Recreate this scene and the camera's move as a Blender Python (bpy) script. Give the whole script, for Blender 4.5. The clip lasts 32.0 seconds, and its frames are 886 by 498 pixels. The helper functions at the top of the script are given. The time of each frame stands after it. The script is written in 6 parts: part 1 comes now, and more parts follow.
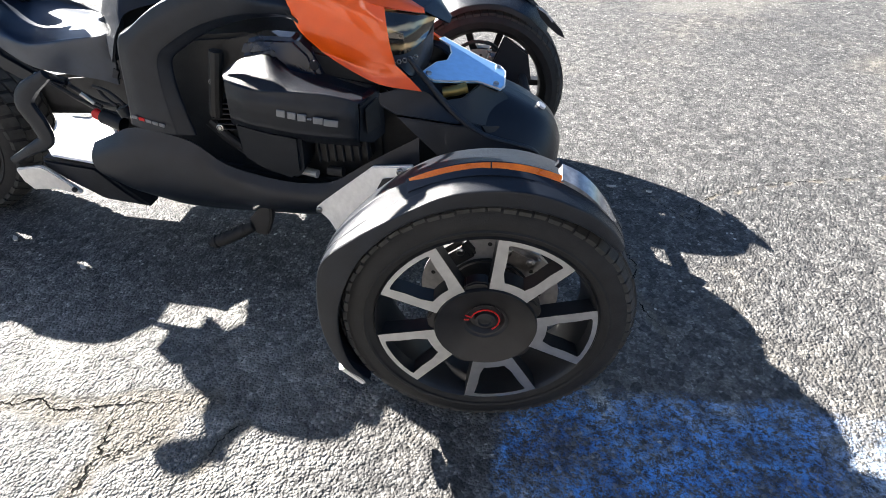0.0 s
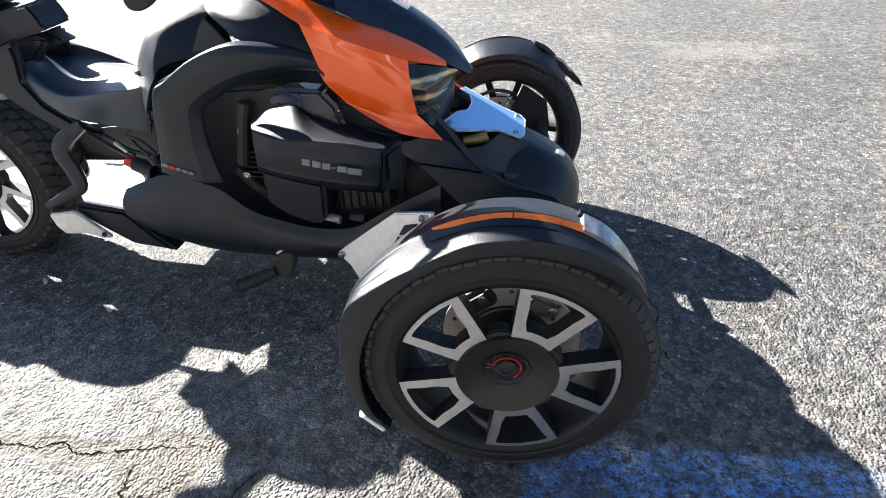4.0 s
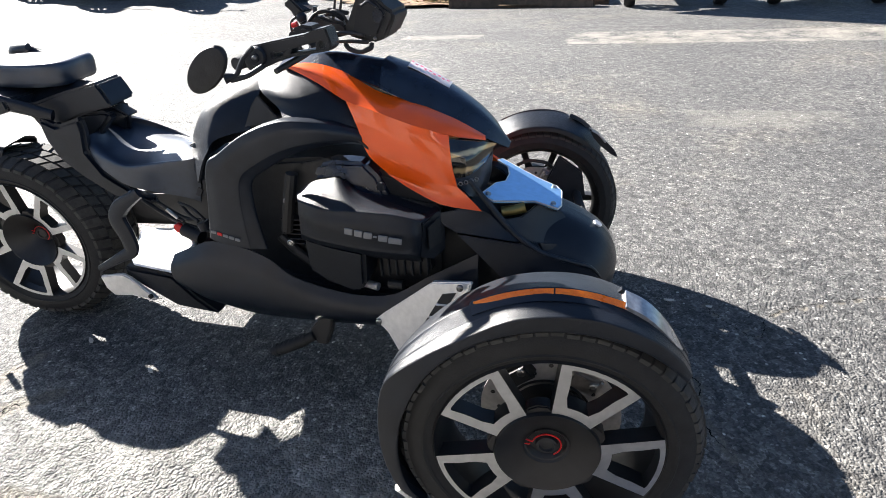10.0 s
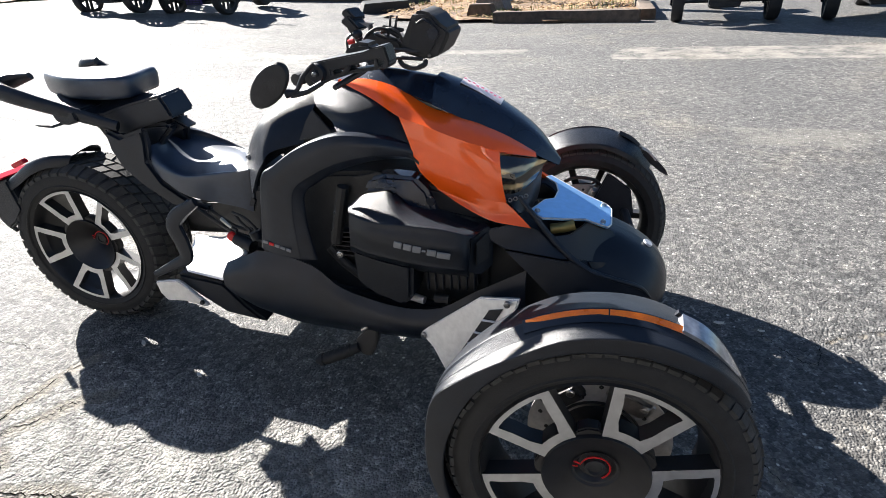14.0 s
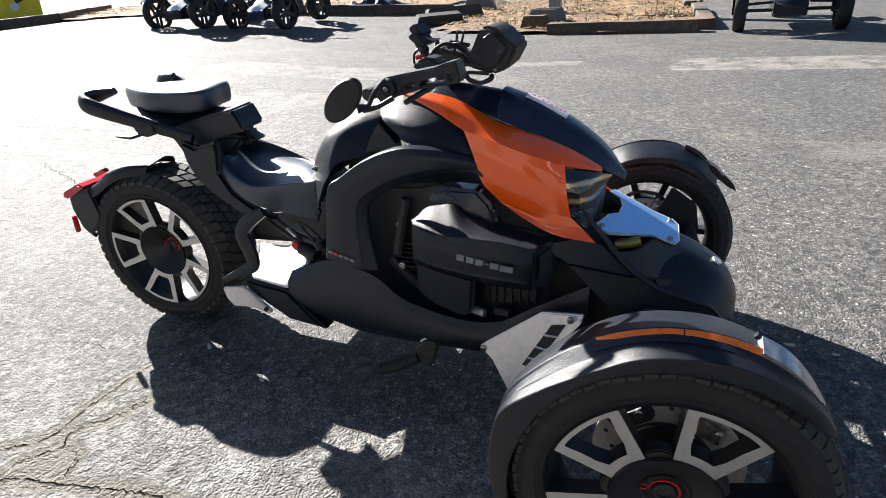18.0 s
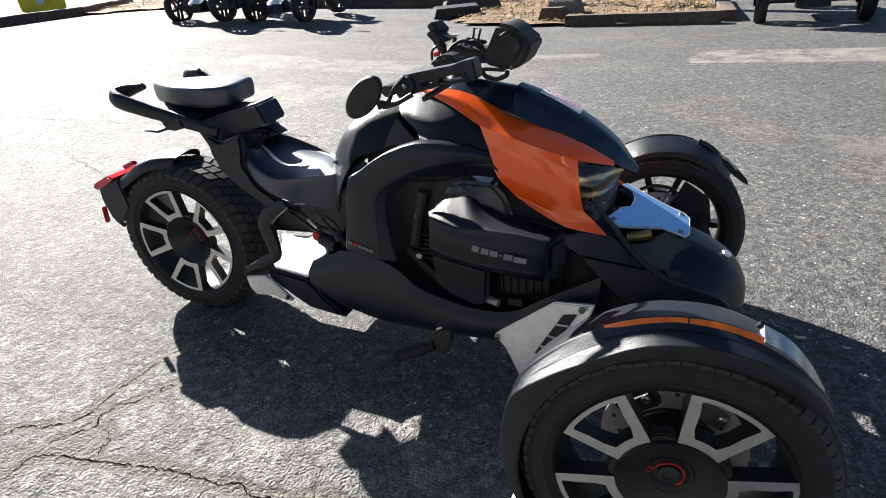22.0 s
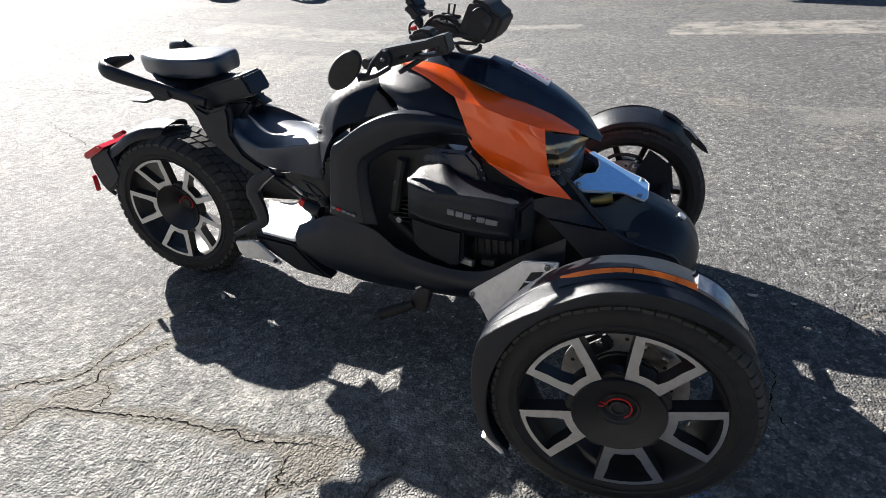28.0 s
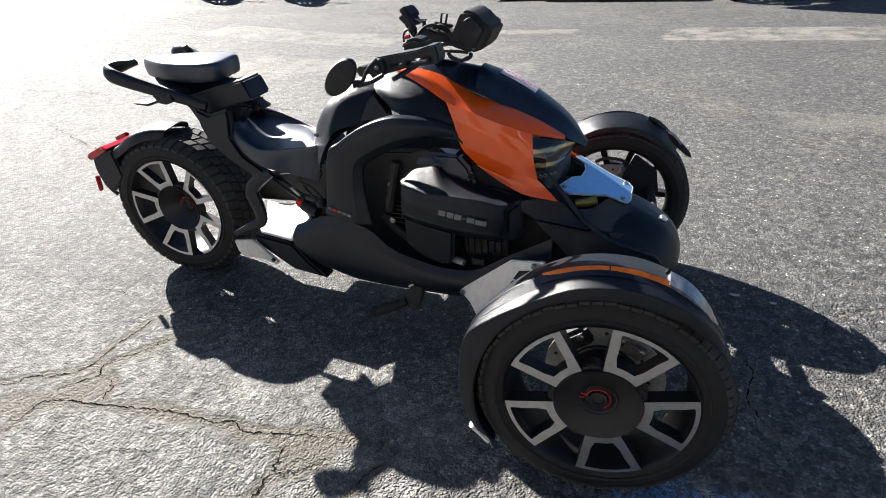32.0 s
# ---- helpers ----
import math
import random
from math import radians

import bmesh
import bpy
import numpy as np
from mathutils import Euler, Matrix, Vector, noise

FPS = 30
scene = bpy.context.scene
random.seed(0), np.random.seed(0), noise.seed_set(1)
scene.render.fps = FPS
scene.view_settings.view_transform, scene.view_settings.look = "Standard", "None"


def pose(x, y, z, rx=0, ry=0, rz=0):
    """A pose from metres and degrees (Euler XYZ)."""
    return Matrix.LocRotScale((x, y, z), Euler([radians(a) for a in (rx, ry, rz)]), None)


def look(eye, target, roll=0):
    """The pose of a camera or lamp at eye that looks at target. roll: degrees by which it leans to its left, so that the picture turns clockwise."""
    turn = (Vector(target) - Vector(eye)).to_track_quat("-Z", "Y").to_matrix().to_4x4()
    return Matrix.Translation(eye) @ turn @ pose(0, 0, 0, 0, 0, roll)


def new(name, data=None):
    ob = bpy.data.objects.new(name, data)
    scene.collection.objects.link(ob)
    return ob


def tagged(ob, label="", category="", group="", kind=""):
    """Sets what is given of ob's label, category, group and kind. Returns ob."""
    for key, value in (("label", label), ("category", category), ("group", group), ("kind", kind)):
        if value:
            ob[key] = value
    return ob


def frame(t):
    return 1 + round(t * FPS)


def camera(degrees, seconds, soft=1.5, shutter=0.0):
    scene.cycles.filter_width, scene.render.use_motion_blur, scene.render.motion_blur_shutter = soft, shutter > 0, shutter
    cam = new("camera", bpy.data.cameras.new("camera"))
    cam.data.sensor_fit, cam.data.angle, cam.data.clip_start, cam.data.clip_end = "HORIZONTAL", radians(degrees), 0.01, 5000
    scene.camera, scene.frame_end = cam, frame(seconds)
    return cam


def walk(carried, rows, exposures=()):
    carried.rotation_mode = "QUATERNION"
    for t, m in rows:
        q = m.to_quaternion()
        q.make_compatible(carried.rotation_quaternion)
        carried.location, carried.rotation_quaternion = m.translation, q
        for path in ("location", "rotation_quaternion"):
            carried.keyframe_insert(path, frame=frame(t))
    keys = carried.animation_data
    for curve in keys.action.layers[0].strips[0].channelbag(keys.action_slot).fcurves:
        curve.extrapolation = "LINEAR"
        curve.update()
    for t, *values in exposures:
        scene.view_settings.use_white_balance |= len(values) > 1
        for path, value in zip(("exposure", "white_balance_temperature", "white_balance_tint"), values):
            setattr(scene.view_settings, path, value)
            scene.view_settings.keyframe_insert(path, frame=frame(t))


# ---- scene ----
cam = camera(74.1, 32.0, soft=0.55)
PATH = [
    (0, (0.063, -1.479, 1.074), (-0.206, 0.066, -0.167), -1.7),
    (0.5, (0.061, -1.478, 1.076), (-0.215, 0.071, -0.16), -1.8),
    (1, (0.06, -1.477, 1.077), (-0.222, 0.077, -0.151), -1.9),
    (1.5, (0.058, -1.478, 1.078), (-0.231, 0.087, -0.134), -2.0),
    (2, (0.056, -1.48, 1.081), (-0.24, 0.096, -0.115), -2.1),
    (2.5, (0.055, -1.481, 1.084), (-0.248, 0.103, -0.098), -2.2),
    (3, (0.055, -1.481, 1.086), (-0.257, 0.113, -0.081), -2.5),
    (3.5, (0.055, -1.478, 1.089), (-0.27, 0.125, -0.061), -2.6),
    (5.5, (0.056, -1.483, 1.097), (-0.305, 0.165, 0.024), -2.9),
    (6, (0.054, -1.483, 1.1), (-0.314, 0.172, 0.039), -2.9),
    (6.5, (0.053, -1.481, 1.103), (-0.322, 0.179, 0.052), -3.0),
    (7, (0.051, -1.48, 1.106), (-0.336, 0.186, 0.068), -3.2),
    (7.5, (0.049, -1.479, 1.109), (-0.348, 0.195, 0.09), -3.3),
    (8, (0.048, -1.48, 1.112), (-0.355, 0.201, 0.106), -3.4),
    (8.5, (0.046, -1.48, 1.115), (-0.367, 0.208, 0.125), -3.6),
    (9, (0.043, -1.481, 1.118), (-0.381, 0.211, 0.14), -3.7),
    (9.5, (0.04, -1.481, 1.12), (-0.398, 0.215, 0.155), -3.5),
    (10, (0.037, -1.482, 1.121), (-0.412, 0.216, 0.165), -3.4),
    (10.5, (0.033, -1.483, 1.123), (-0.427, 0.217, 0.174), -3.5),
    (11, (0.03, -1.484, 1.124), (-0.443, 0.215, 0.181), -3.6),
    (11.5, (0.027, -1.485, 1.125), (-0.461, 0.212, 0.186), -3.3),
    (12, (0.023, -1.486, 1.126), (-0.48, 0.21, 0.193), -3.4),
    (12.5, (0.019, -1.487, 1.127), (-0.503, 0.206, 0.199), -3.5),
    (13, (0.016, -1.488, 1.128), (-0.521, 0.203, 0.205), -3.5),
    (13.5, (0.013, -1.488, 1.129), (-0.539, 0.201, 0.211), -3.6),
    (15.5, (-0.004, -1.498, 1.136), (-0.638, 0.174, 0.242), -4.0),
    (16, (-0.009, -1.5, 1.137), (-0.665, 0.168, 0.249), -4.2),
    (16.5, (-0.014, -1.501, 1.137), (-0.692, 0.161, 0.254), -4.3),
    (17, (-0.019, -1.501, 1.137), (-0.714, 0.155, 0.258), -4.5),
    (17.5, (-0.022, -1.501, 1.139), (-0.737, 0.15, 0.266), -4.6),
    (18, (-0.025, -1.503, 1.14), (-0.749, 0.146, 0.27), -4.8),
    (18.5, (-0.028, -1.505, 1.14), (-0.759, 0.143, 0.273), -4.8),
    (19, (-0.03, -1.507, 1.141), (-0.768, 0.138, 0.275), -4.7),
    (19.5, (-0.03, -1.51, 1.142), (-0.773, 0.131, 0.274), -4.9),
    (20, (-0.027, -1.514, 1.144), (-0.771, 0.122, 0.267), -4.7),
    (20.5, (-0.022, -1.519, 1.147), (-0.769, 0.105, 0.248), -5.3),
    (21, (-0.018, -1.526, 1.151), (-0.769, 0.095, 0.252), -5.2),
    (21.5, (-0.013, -1.535, 1.155), (-0.777, 0.083, 0.263), -5.3),
    (22, (-0.006, -1.545, 1.159), (-0.778, 0.073, 0.27), -5.2),
    (22.5, (0.0, -1.554, 1.161), (-0.776, 0.06, 0.27), -4.8),
    (23, (0.006, -1.563, 1.163), (-0.771, 0.044, 0.263), -5.1),
    (23.5, (0.012, -1.572, 1.165), (-0.762, 0.023, 0.24), -5.5),
    (24, (0.017, -1.58, 1.166), (-0.753, 0.007, 0.225), -5.6),
    (24.5, (0.022, -1.589, 1.168), (-0.743, -0.007, 0.214), -5.7),
    (25, (0.028, -1.597, 1.169), (-0.732, -0.018, 0.205), -5.6),
    (25.5, (0.033, -1.604, 1.17), (-0.709, -0.024, 0.194), -5.5),
    (26, (0.038, -1.61, 1.172), (-0.691, -0.025, 0.194), -5.3),
    (26.5, (0.043, -1.616, 1.173), (-0.681, -0.029, 0.196), -5.0),
    (28.5, (0.069, -1.649, 1.192), (-0.647, -0.055, 0.219), -4.8),
    (29, (0.077, -1.657, 1.195), (-0.642, -0.061, 0.227), -4.8),
    (29.5, (0.084, -1.666, 1.198), (-0.631, -0.066, 0.234), -4.2),
    (30, (0.089, -1.674, 1.201), (-0.623, -0.071, 0.239), -4.1),
    (30.5, (0.093, -1.679, 1.204), (-0.617, -0.076, 0.241), -3.8),
    (31, (0.097, -1.683, 1.206), (-0.613, -0.084, 0.238), -3.6),
    (31.5, (0.101, -1.687, 1.209), (-0.609, -0.09, 0.238), -4.4),
    (32, (0.103, -1.692, 1.212), (-0.607, -0.093, 0.243), -4.4),
]
walk(cam, [(t, look(eye, target, roll)) for t, eye, target, roll in PATH], [(0, 2.28), (3.5, 2.28), (6, 2.24), (9, 2.08), (13, 1.92), (16, 1.80), (19, 1.48), (32, 1.39)])

# ---- light ----
SUN_EL, SUN_AZ = radians(32.6), math.atan2(-0.855, 0.519)
world = bpy.data.worlds.new("sky")
scene.world = world
world.use_nodes = True
wn = world.node_tree.nodes
sky = wn.new("ShaderNodeTexSky")
sky.sky_type, sky.sun_disc, sky.sun_elevation, sky.sun_rotation = "NISHITA", False, SUN_EL, SUN_AZ
world.node_tree.links.new(sky.outputs[0], wn["Background"].inputs[0])
sky.dust_density, sky.ozone_density = 0.5, 5.0
wn["Background"].inputs[1].default_value = 0.038
sun = new("sun", bpy.data.lights.new("sun", "SUN"))
sun.data.energy, sun.data.angle, sun.data.color = 6.6, radians(0.55), (1.0, 0.955, 0.90)
sun.matrix_world = look((math.sin(SUN_AZ) * 9, math.cos(SUN_AZ) * 9, math.tan(SUN_EL) * 9), (0, 0, 0))


# ---- materials ----
def mat(name, base, rough=0.5, metal=0.0, scale=30.0, vary=0.25, bump=0.0, bscale=0.0, coat=0.0, rvary=0.1, spec=0.5):
    m = bpy.data.materials.new(name)
    m.use_nodes = True
    t = m.node_tree
    b = t.nodes["Principled BSDF"]
    co = t.nodes.new("ShaderNodeTexCoord")
    n1 = t.nodes.new("ShaderNodeTexNoise")
    n1.inputs["Scale"].default_value, n1.inputs["Detail"].default_value = scale, 6
    n2 = t.nodes.new("ShaderNodeTexNoise")
    n2.inputs["Scale"].default_value, n2.inputs["Detail"].default_value = scale / 9, 3
    mx = t.nodes.new("ShaderNodeMath")
    mx.operation = "MULTIPLY"
    ramp = t.nodes.new("ShaderNodeValToRGB")
    lo = [max(0, c * (1 - vary)) for c in base]
    hi = [min(1, c * (1 + vary)) for c in base]
    ramp.color_ramp.elements[0].color, ramp.color_ramp.elements[1].color = (*lo, 1), (*hi, 1)
    ramp.color_ramp.elements[0].position, ramp.color_ramp.elements[1].position = 0.12, 0.4
    L = t.links.new
    L(co.outputs["Object"], n1.inputs["Vector"]), L(co.outputs["Object"], n2.inputs["Vector"])
    L(n1.outputs["Fac"], mx.inputs[0]), L(n2.outputs["Fac"], mx.inputs[1])
    L(mx.outputs[0], ramp.inputs[0]), L(ramp.outputs[0], b.inputs["Base Color"])
    rr = t.nodes.new("ShaderNodeMapRange")
    rr.inputs[3].default_value, rr.inputs[4].default_value = max(0.02, rough - rvary), min(1, rough + rvary)
    L(n2.outputs["Fac"], rr.inputs[0]), L(rr.outputs[0], b.inputs["Roughness"])
    b.inputs["Metallic"].default_value, b.inputs["Coat Weight"].default_value = metal, coat
    b.inputs["Coat Roughness"].default_value, b.inputs["Specular IOR Level"].default_value = 0.04, spec
    if bump:
        n3 = t.nodes.new("ShaderNodeTexNoise")
        n3.inputs["Scale"].default_value, n3.inputs["Detail"].default_value = bscale or scale * 8, 3
        bp = t.nodes.new("ShaderNodeBump")
        bp.inputs["Strength"].default_value, bp.inputs["Distance"].default_value = bump, 0.002
        L(co.outputs["Object"], n3.inputs["Vector"]), L(n3.outputs["Fac"], bp.inputs["Height"])
        L(bp.outputs[0], b.inputs["Normal"])
    return m


BLACK = mat("grained_black_plastic", (0.0102, 0.0130, 0.0190), 0.38, 0, 40, 0.3, 0.35, 700, spec=0.38)
SATIN = mat("satin_black_panel", (0.0095, 0.0130, 0.0205), 0.34, 0, 25, 0.3, 0.18, 900, spec=0.4)
NAVY = mat("gloss_black_cowl", (0.008, 0.015, 0.031), 0.24, 0, 20, 0.25, 0.04, 700, spec=0.6)
DARK = mat("dark_machinery", (0.017, 0.017, 0.018), 0.6, 0, 35, 0.4, 0.3, 300)
RUBBER = mat("tyre_rubber", (0.011, 0.011, 0.0115), 0.72, 0, 45, 0.45, 0.4, 350)
TREADM = mat("worn_tread_rubber", (0.040, 0.039, 0.037), 0.8, 0, 60, 0.4, 0.4, 400)
ALLOY = mat("machined_alloy", (0.55, 0.55, 0.55), 0.34, 0.85, 60, 0.12, 0.12, 500)
RIMG = mat("graphite_rim_paint", (0.022, 0.021, 0.021), 0.42, 0.2, 30, 0.25, 0.06, 600)
SILVER = mat("brushed_silver_paint", (0.78, 0.77, 0.76), 0.38, 0.6, 70, 0.10, 0.08, 700)
# bare aluminium with the reflected sky painted in as blue
SKY_AL = mat("sky_tinted_aluminium", (0.30, 0.54, 0.82), 0.30, 0.85, 60, 0.08, 0.05, 700)
ROTOR = mat("brake_rotor", (0.46, 0.45, 0.44), 0.48, 0.45, 90, 0.2, 0.1, 500)
STEEL = mat("brake_steel", (0.42, 0.41, 0.40), 0.32, 1.0, 90, 0.2, 0.1, 500)
ORANGE = mat("orange_gloss_paint", (1.0, 0.112, 0.004), 0.30, 0.08, 30, 0.04, 0.0, coat=1.0, rvary=0.04, spec=0.3)
VINYL = mat("black_seat_vinyl", (0.014, 0.025, 0.048), 0.42, 0, 60, 0.25, 0.15, 700, spec=0.9)
RED = mat("red_plastic", (0.60, 0.012, 0.012), 0.3, 0, 40, 0.1)
REDLENS = mat("red_tail_lens", (0.55, 0.01, 0.02), 0.12, 0, 40, 0.15, coat=0.6)
AMBER = mat("amber_reflector", (1.0, 0.19, 0.003), 0.30, 0, 400, 0.2, 0.6, 450, coat=0.6)
LENS = mat("clear_lens", (0.36, 0.37, 0.39), 0.14, 0.35, 60, 0.45, 0.25, 70, coat=0.9)
HEADL = mat("smoked_headlight_lens", (0.05, 0.04, 0.028), 0.08, 0.5, 30, 0.3, 0.0, coat=1.0)
_t = HEADL.node_tree
_w = _t.nodes.new("ShaderNodeTexWave")
_w.bands_direction = "Z"
_w.inputs["Scale"].default_value, _w.inputs["Distortion"].default_value, _w.inputs["Detail"].default_value = 8, 0.7, 0.5
_w.inputs["Detail Scale"].default_value = 6
_r = _t.nodes.new("ShaderNodeValToRGB")
_r.color_ramp.elements[0].position, _r.color_ramp.elements[0].color = 0.55, (0.015, 0.014, 0.012, 1)
_r.color_ramp.elements[1].position, _r.color_ramp.elements[1].color = 0.97, (0.62, 0.46, 0.24, 1)
_r.color_ramp.elements.new(0.75).color = (0.10, 0.075, 0.04, 1)
_c = _t.nodes.new("ShaderNodeTexCoord")
_t.links.new(_c.outputs["Object"], _w.inputs["Vector"])
_t.links.new(_w.outputs["Fac"], _r.inputs[0])
_t.links.new(_r.outputs[0], _t.nodes["Principled BSDF"].inputs["Base Color"])
BRASS = mat("brass_canister", (0.30, 0.23, 0.08), 0.38, 0.8, 40, 0.2)
GREYP = mat("grey_badge_print", (0.22, 0.22, 0.225), 0.5, 0.2, 80, 0.1)
WHITEP = mat("white_print", (0.72, 0.72, 0.74), 0.5, 0, 80, 0.08)
PINK = mat("red_sticker_print", (0.62, 0.10, 0.22), 0.5, 0, 80, 0.1)
FLOORB = mat("pale_footboard", (0.80, 0.80, 0.80), 0.38, 0.35, 60, 0.1, 0.25, 500)
GREEN = mat("green_gloss_paint", (0.05, 0.50, 0.04), 0.25, 0, 30, 0.1, coat=0.8)
WHITEG = mat("white_gloss_paint", (0.75, 0.75, 0.75), 0.25, 0, 30, 0.05, coat=0.8)
PURPLE = mat("purple_grille", (0.06, 0.035, 0.16), 0.5, 0, 30, 0.2)
CRIMSON = mat("crimson_gloss_paint", (0.45, 0.02, 0.04), 0.25, 0, 30, 0.1, coat=0.8)
YELLOW = mat("yellow_banner", (0.78, 0.60, 0.02), 0.5, 0, 20, 0.12, 0.2, 60)
SIDING = mat("tan_painted_siding", (0.35, 0.32, 0.29), 0.7, 0, 3, 0.2, 0.2, 90)
TIMBER = mat("weathered_timber", (0.085, 0.060, 0.042), 0.85, 0, 14, 0.5, 0.9, 60)
POSTM = mat("grey_post_paint", (0.16, 0.19, 0.24), 0.45, 0.3, 20, 0.2)
SLATE = mat("grey_plastic_block", (0.11, 0.11, 0.115), 0.7, 0, 25, 0.4, 0.5, 80)


# ---- mesh tools ----
def part(name, bm, material, parent, label="", sharp=35, kind=""):
    bm.normal_update()
    lim = math.radians(sharp)
    for e in bm.edges:
        e.smooth = len(e.link_faces) == 2 and e.calc_face_angle(3.0) < lim
    for f in bm.faces:
        f.smooth = True
    me = bpy.data.meshes.new(name)
    bm.to_mesh(me)
    bm.free()
    for m in material if isinstance(material, (list, tuple)) else [material]:
        me.materials.append(m)
    ob = new(name, me)
    if parent:
        ob.parent = parent
    if label:
        ob["label"] = label
    if kind:
        ob["kind"] = kind
    return ob


def thing(name, label, category, at=(0, 0, 0), group="", kind=""):
    ob = new(name)
    ob.location = at
    ob.empty_display_size = 0.1
    return tagged(ob, label, category, group, kind)


def bevelled(bm, width, segs=2, limit=0.5):
    if width > 0:
        es = [e for e in bm.edges if len(e.link_faces) == 2 and e.calc_face_angle(0) > limit]
        bmesh.ops.bevel(bm, geom=es, offset=width, segments=segs, affect="EDGES", clamp_overlap=True)
    return bm


def slab(pts, y0, y1, bev=0.004, lean=(0, 0, 0, 0), into=None):
    """A plate with its outline in x and z, from y0 (outside) to y1. lean: change of y with x and z, and the point where it is nought."""
    bm = into or bmesh.new()
    ax, az, x0, z0 = lean
    off = [ax * (x - x0) + az * (z - z0) for x, z in pts]
    a = [bm.verts.new((x, y0 + d, z)) for (x, z), d in zip(pts, off)]
    b = [bm.verts.new((x, y1 + d, z)) for (x, z), d in zip(pts, off)]
    bm.faces.new(a), bm.faces.new(b[::-1])
    for i in range(len(pts)):
        j = (i + 1) % len(pts)
        bm.faces.new((a[i], b[i], b[j], a[j]))
    bmesh.ops.recalc_face_normals(bm, faces=bm.faces[:])
    if not into:
        bevelled(bm, bev)
    return bm


def smooth_line(pts, n):
    p = np.array(pts, float)
    q = np.vstack([2 * p[0] - p[1], p, 2 * p[-1] - p[-2]])
    out = []
    for s in np.linspace(0, len(p) - 1, n):
        i = min(int(s), len(p) - 2)
        t = s - i
        a, b, c, d = q[i : i + 4]
        out.append(0.5 * (2 * b + (c - a) * t + (2 * a - 5 * b + 4 * c - d) * t**2 + (3 * b - a - 3 * c + d) * t**3))
    return np.array(out)


def sheet(rows, nu=14, nv=10, thick=0.006, into=None, flip=False, rim=0.0):
    """A moulded panel: a smooth sheet through rows of points, with thickness."""
    g = np.array([smooth_line(r, nu) for r in rows])
    g = np.array([smooth_line(g[:, i], nv) for i in range(nu)]).transpose(1, 0, 2)
    du, dv = np.gradient(g, axis=1), np.gradient(g, axis=0)
    nrm = np.cross(du, dv)
    nrm /= np.linalg.norm(nrm, axis=2, keepdims=True) + 1e-9
    if not flip:
        nrm = -nrm
    bm = into or bmesh.new()
    out = [[bm.verts.new(p) for p in r] for r in g]
    inn = [[bm.verts.new(p) for p in r] for r in g - nrm * thick]
    for j in range(nv - 1):
        for i in range(nu - 1):
            bm.faces.new((out[j][i], out[j][i + 1], out[j + 1][i + 1], out[j + 1][i]))
            bm.faces.new((inn[j][i], inn[j + 1][i], inn[j + 1][i + 1], inn[j][i + 1]))
    ring = [(0, i) for i in range(nu)] + [(j, nu - 1) for j in range(1, nv)] + [(nv - 1, i) for i in range(nu - 2, -1, -1)] + [(j, 0) for j in range(nv - 2, 0, -1)]
    for k in range(len(ring)):
        (a, b), (c, d) = ring[k], ring[(k + 1) % len(ring)]
        bm.faces.new((out[a][b], inn[a][b], inn[c][d], out[c][d]))
    bmesh.ops.recalc_face_normals(bm, faces=bm.faces[:])
    return bm


def tube(pts, r, n=10, steps=0, into=None, flat=1.0):
    """A round bar along points; r may be a list. flat squashes it sideways."""
    bm = into or bmesh.new()
    p = smooth_line(pts, steps) if steps else np.array(pts, float)
    rr = np.interp(np.linspace(0, 1, len(p)), np.linspace(0, 1, len(r)), r) if isinstance(r, (list, tuple)) else [r] * len(p)
    tang = np.gradient(p, axis=0)
    side = None
    rings = []
    for i in range(len(p)):
        t = Vector(tang[i]).normalized()
        ref = Vector((0, 1, 0)) if abs(t.y) < 0.9 else Vector((1, 0, 0))
        s = t.cross(ref).normalized() if side is None else (side - t * side.dot(t)).normalized()
        side = s
        u = t.cross(s)
        rings.append([bm.verts.new(Vector(p[i]) + (s * math.cos(a) + u * math.sin(a) * flat) * rr[i]) for a in (2 * math.pi * k / n for k in range(n))])
    for a, b in zip(rings, rings[1:]):
        for k in range(n):
            bm.faces.new((a[k], a[(k + 1) % n], b[(k + 1) % n], b[k]))
    bm.faces.new(rings[0][::-1]), bm.faces.new(rings[-1])
    bmesh.ops.recalc_face_normals(bm, faces=bm.faces[:])
    return bm


def turned(profile, seg=48, at=(0, 0, 0), into=None, closed=True):
    """A body turned round the y axis; profile: radius and y."""
    bm = into or bmesh.new()
    rings = []
    for r, y in profile:
        rings.append([bm.verts.new((at[0] + r * math.cos(2 * math.pi * k / seg), at[1] + y, at[2] + r * math.sin(2 * math.pi * k / seg))) for k in range(seg)])
    pairs = list(zip(rings, rings[1:])) + ([(rings[-1], rings[0])] if closed else [])
    for a, b in pairs:
        for k in range(seg):
            bm.faces.new((a[k], a[(k + 1) % seg], b[(k + 1) % seg], b[k]))
    bmesh.ops.recalc_face_normals(bm, faces=bm.faces[:])
    return bm


def block(size, m=None, bev=0.004, segs=2, into=None):
    bm = bmesh.new()
    bmesh.ops.create_cube(bm, size=1)
    bmesh.ops.scale(bm, vec=size, verts=bm.verts[:])
    bevelled(bm, bev, segs)
    if m is not None:
        bmesh.ops.transform(bm, matrix=m, verts=bm.verts[:])
    if into:
        me = bpy.data.meshes.new("tmp")
        bm.to_mesh(me)
        into.from_mesh(me)
        bpy.data.meshes.remove(me)
        bm.free()
        return into
    return bm


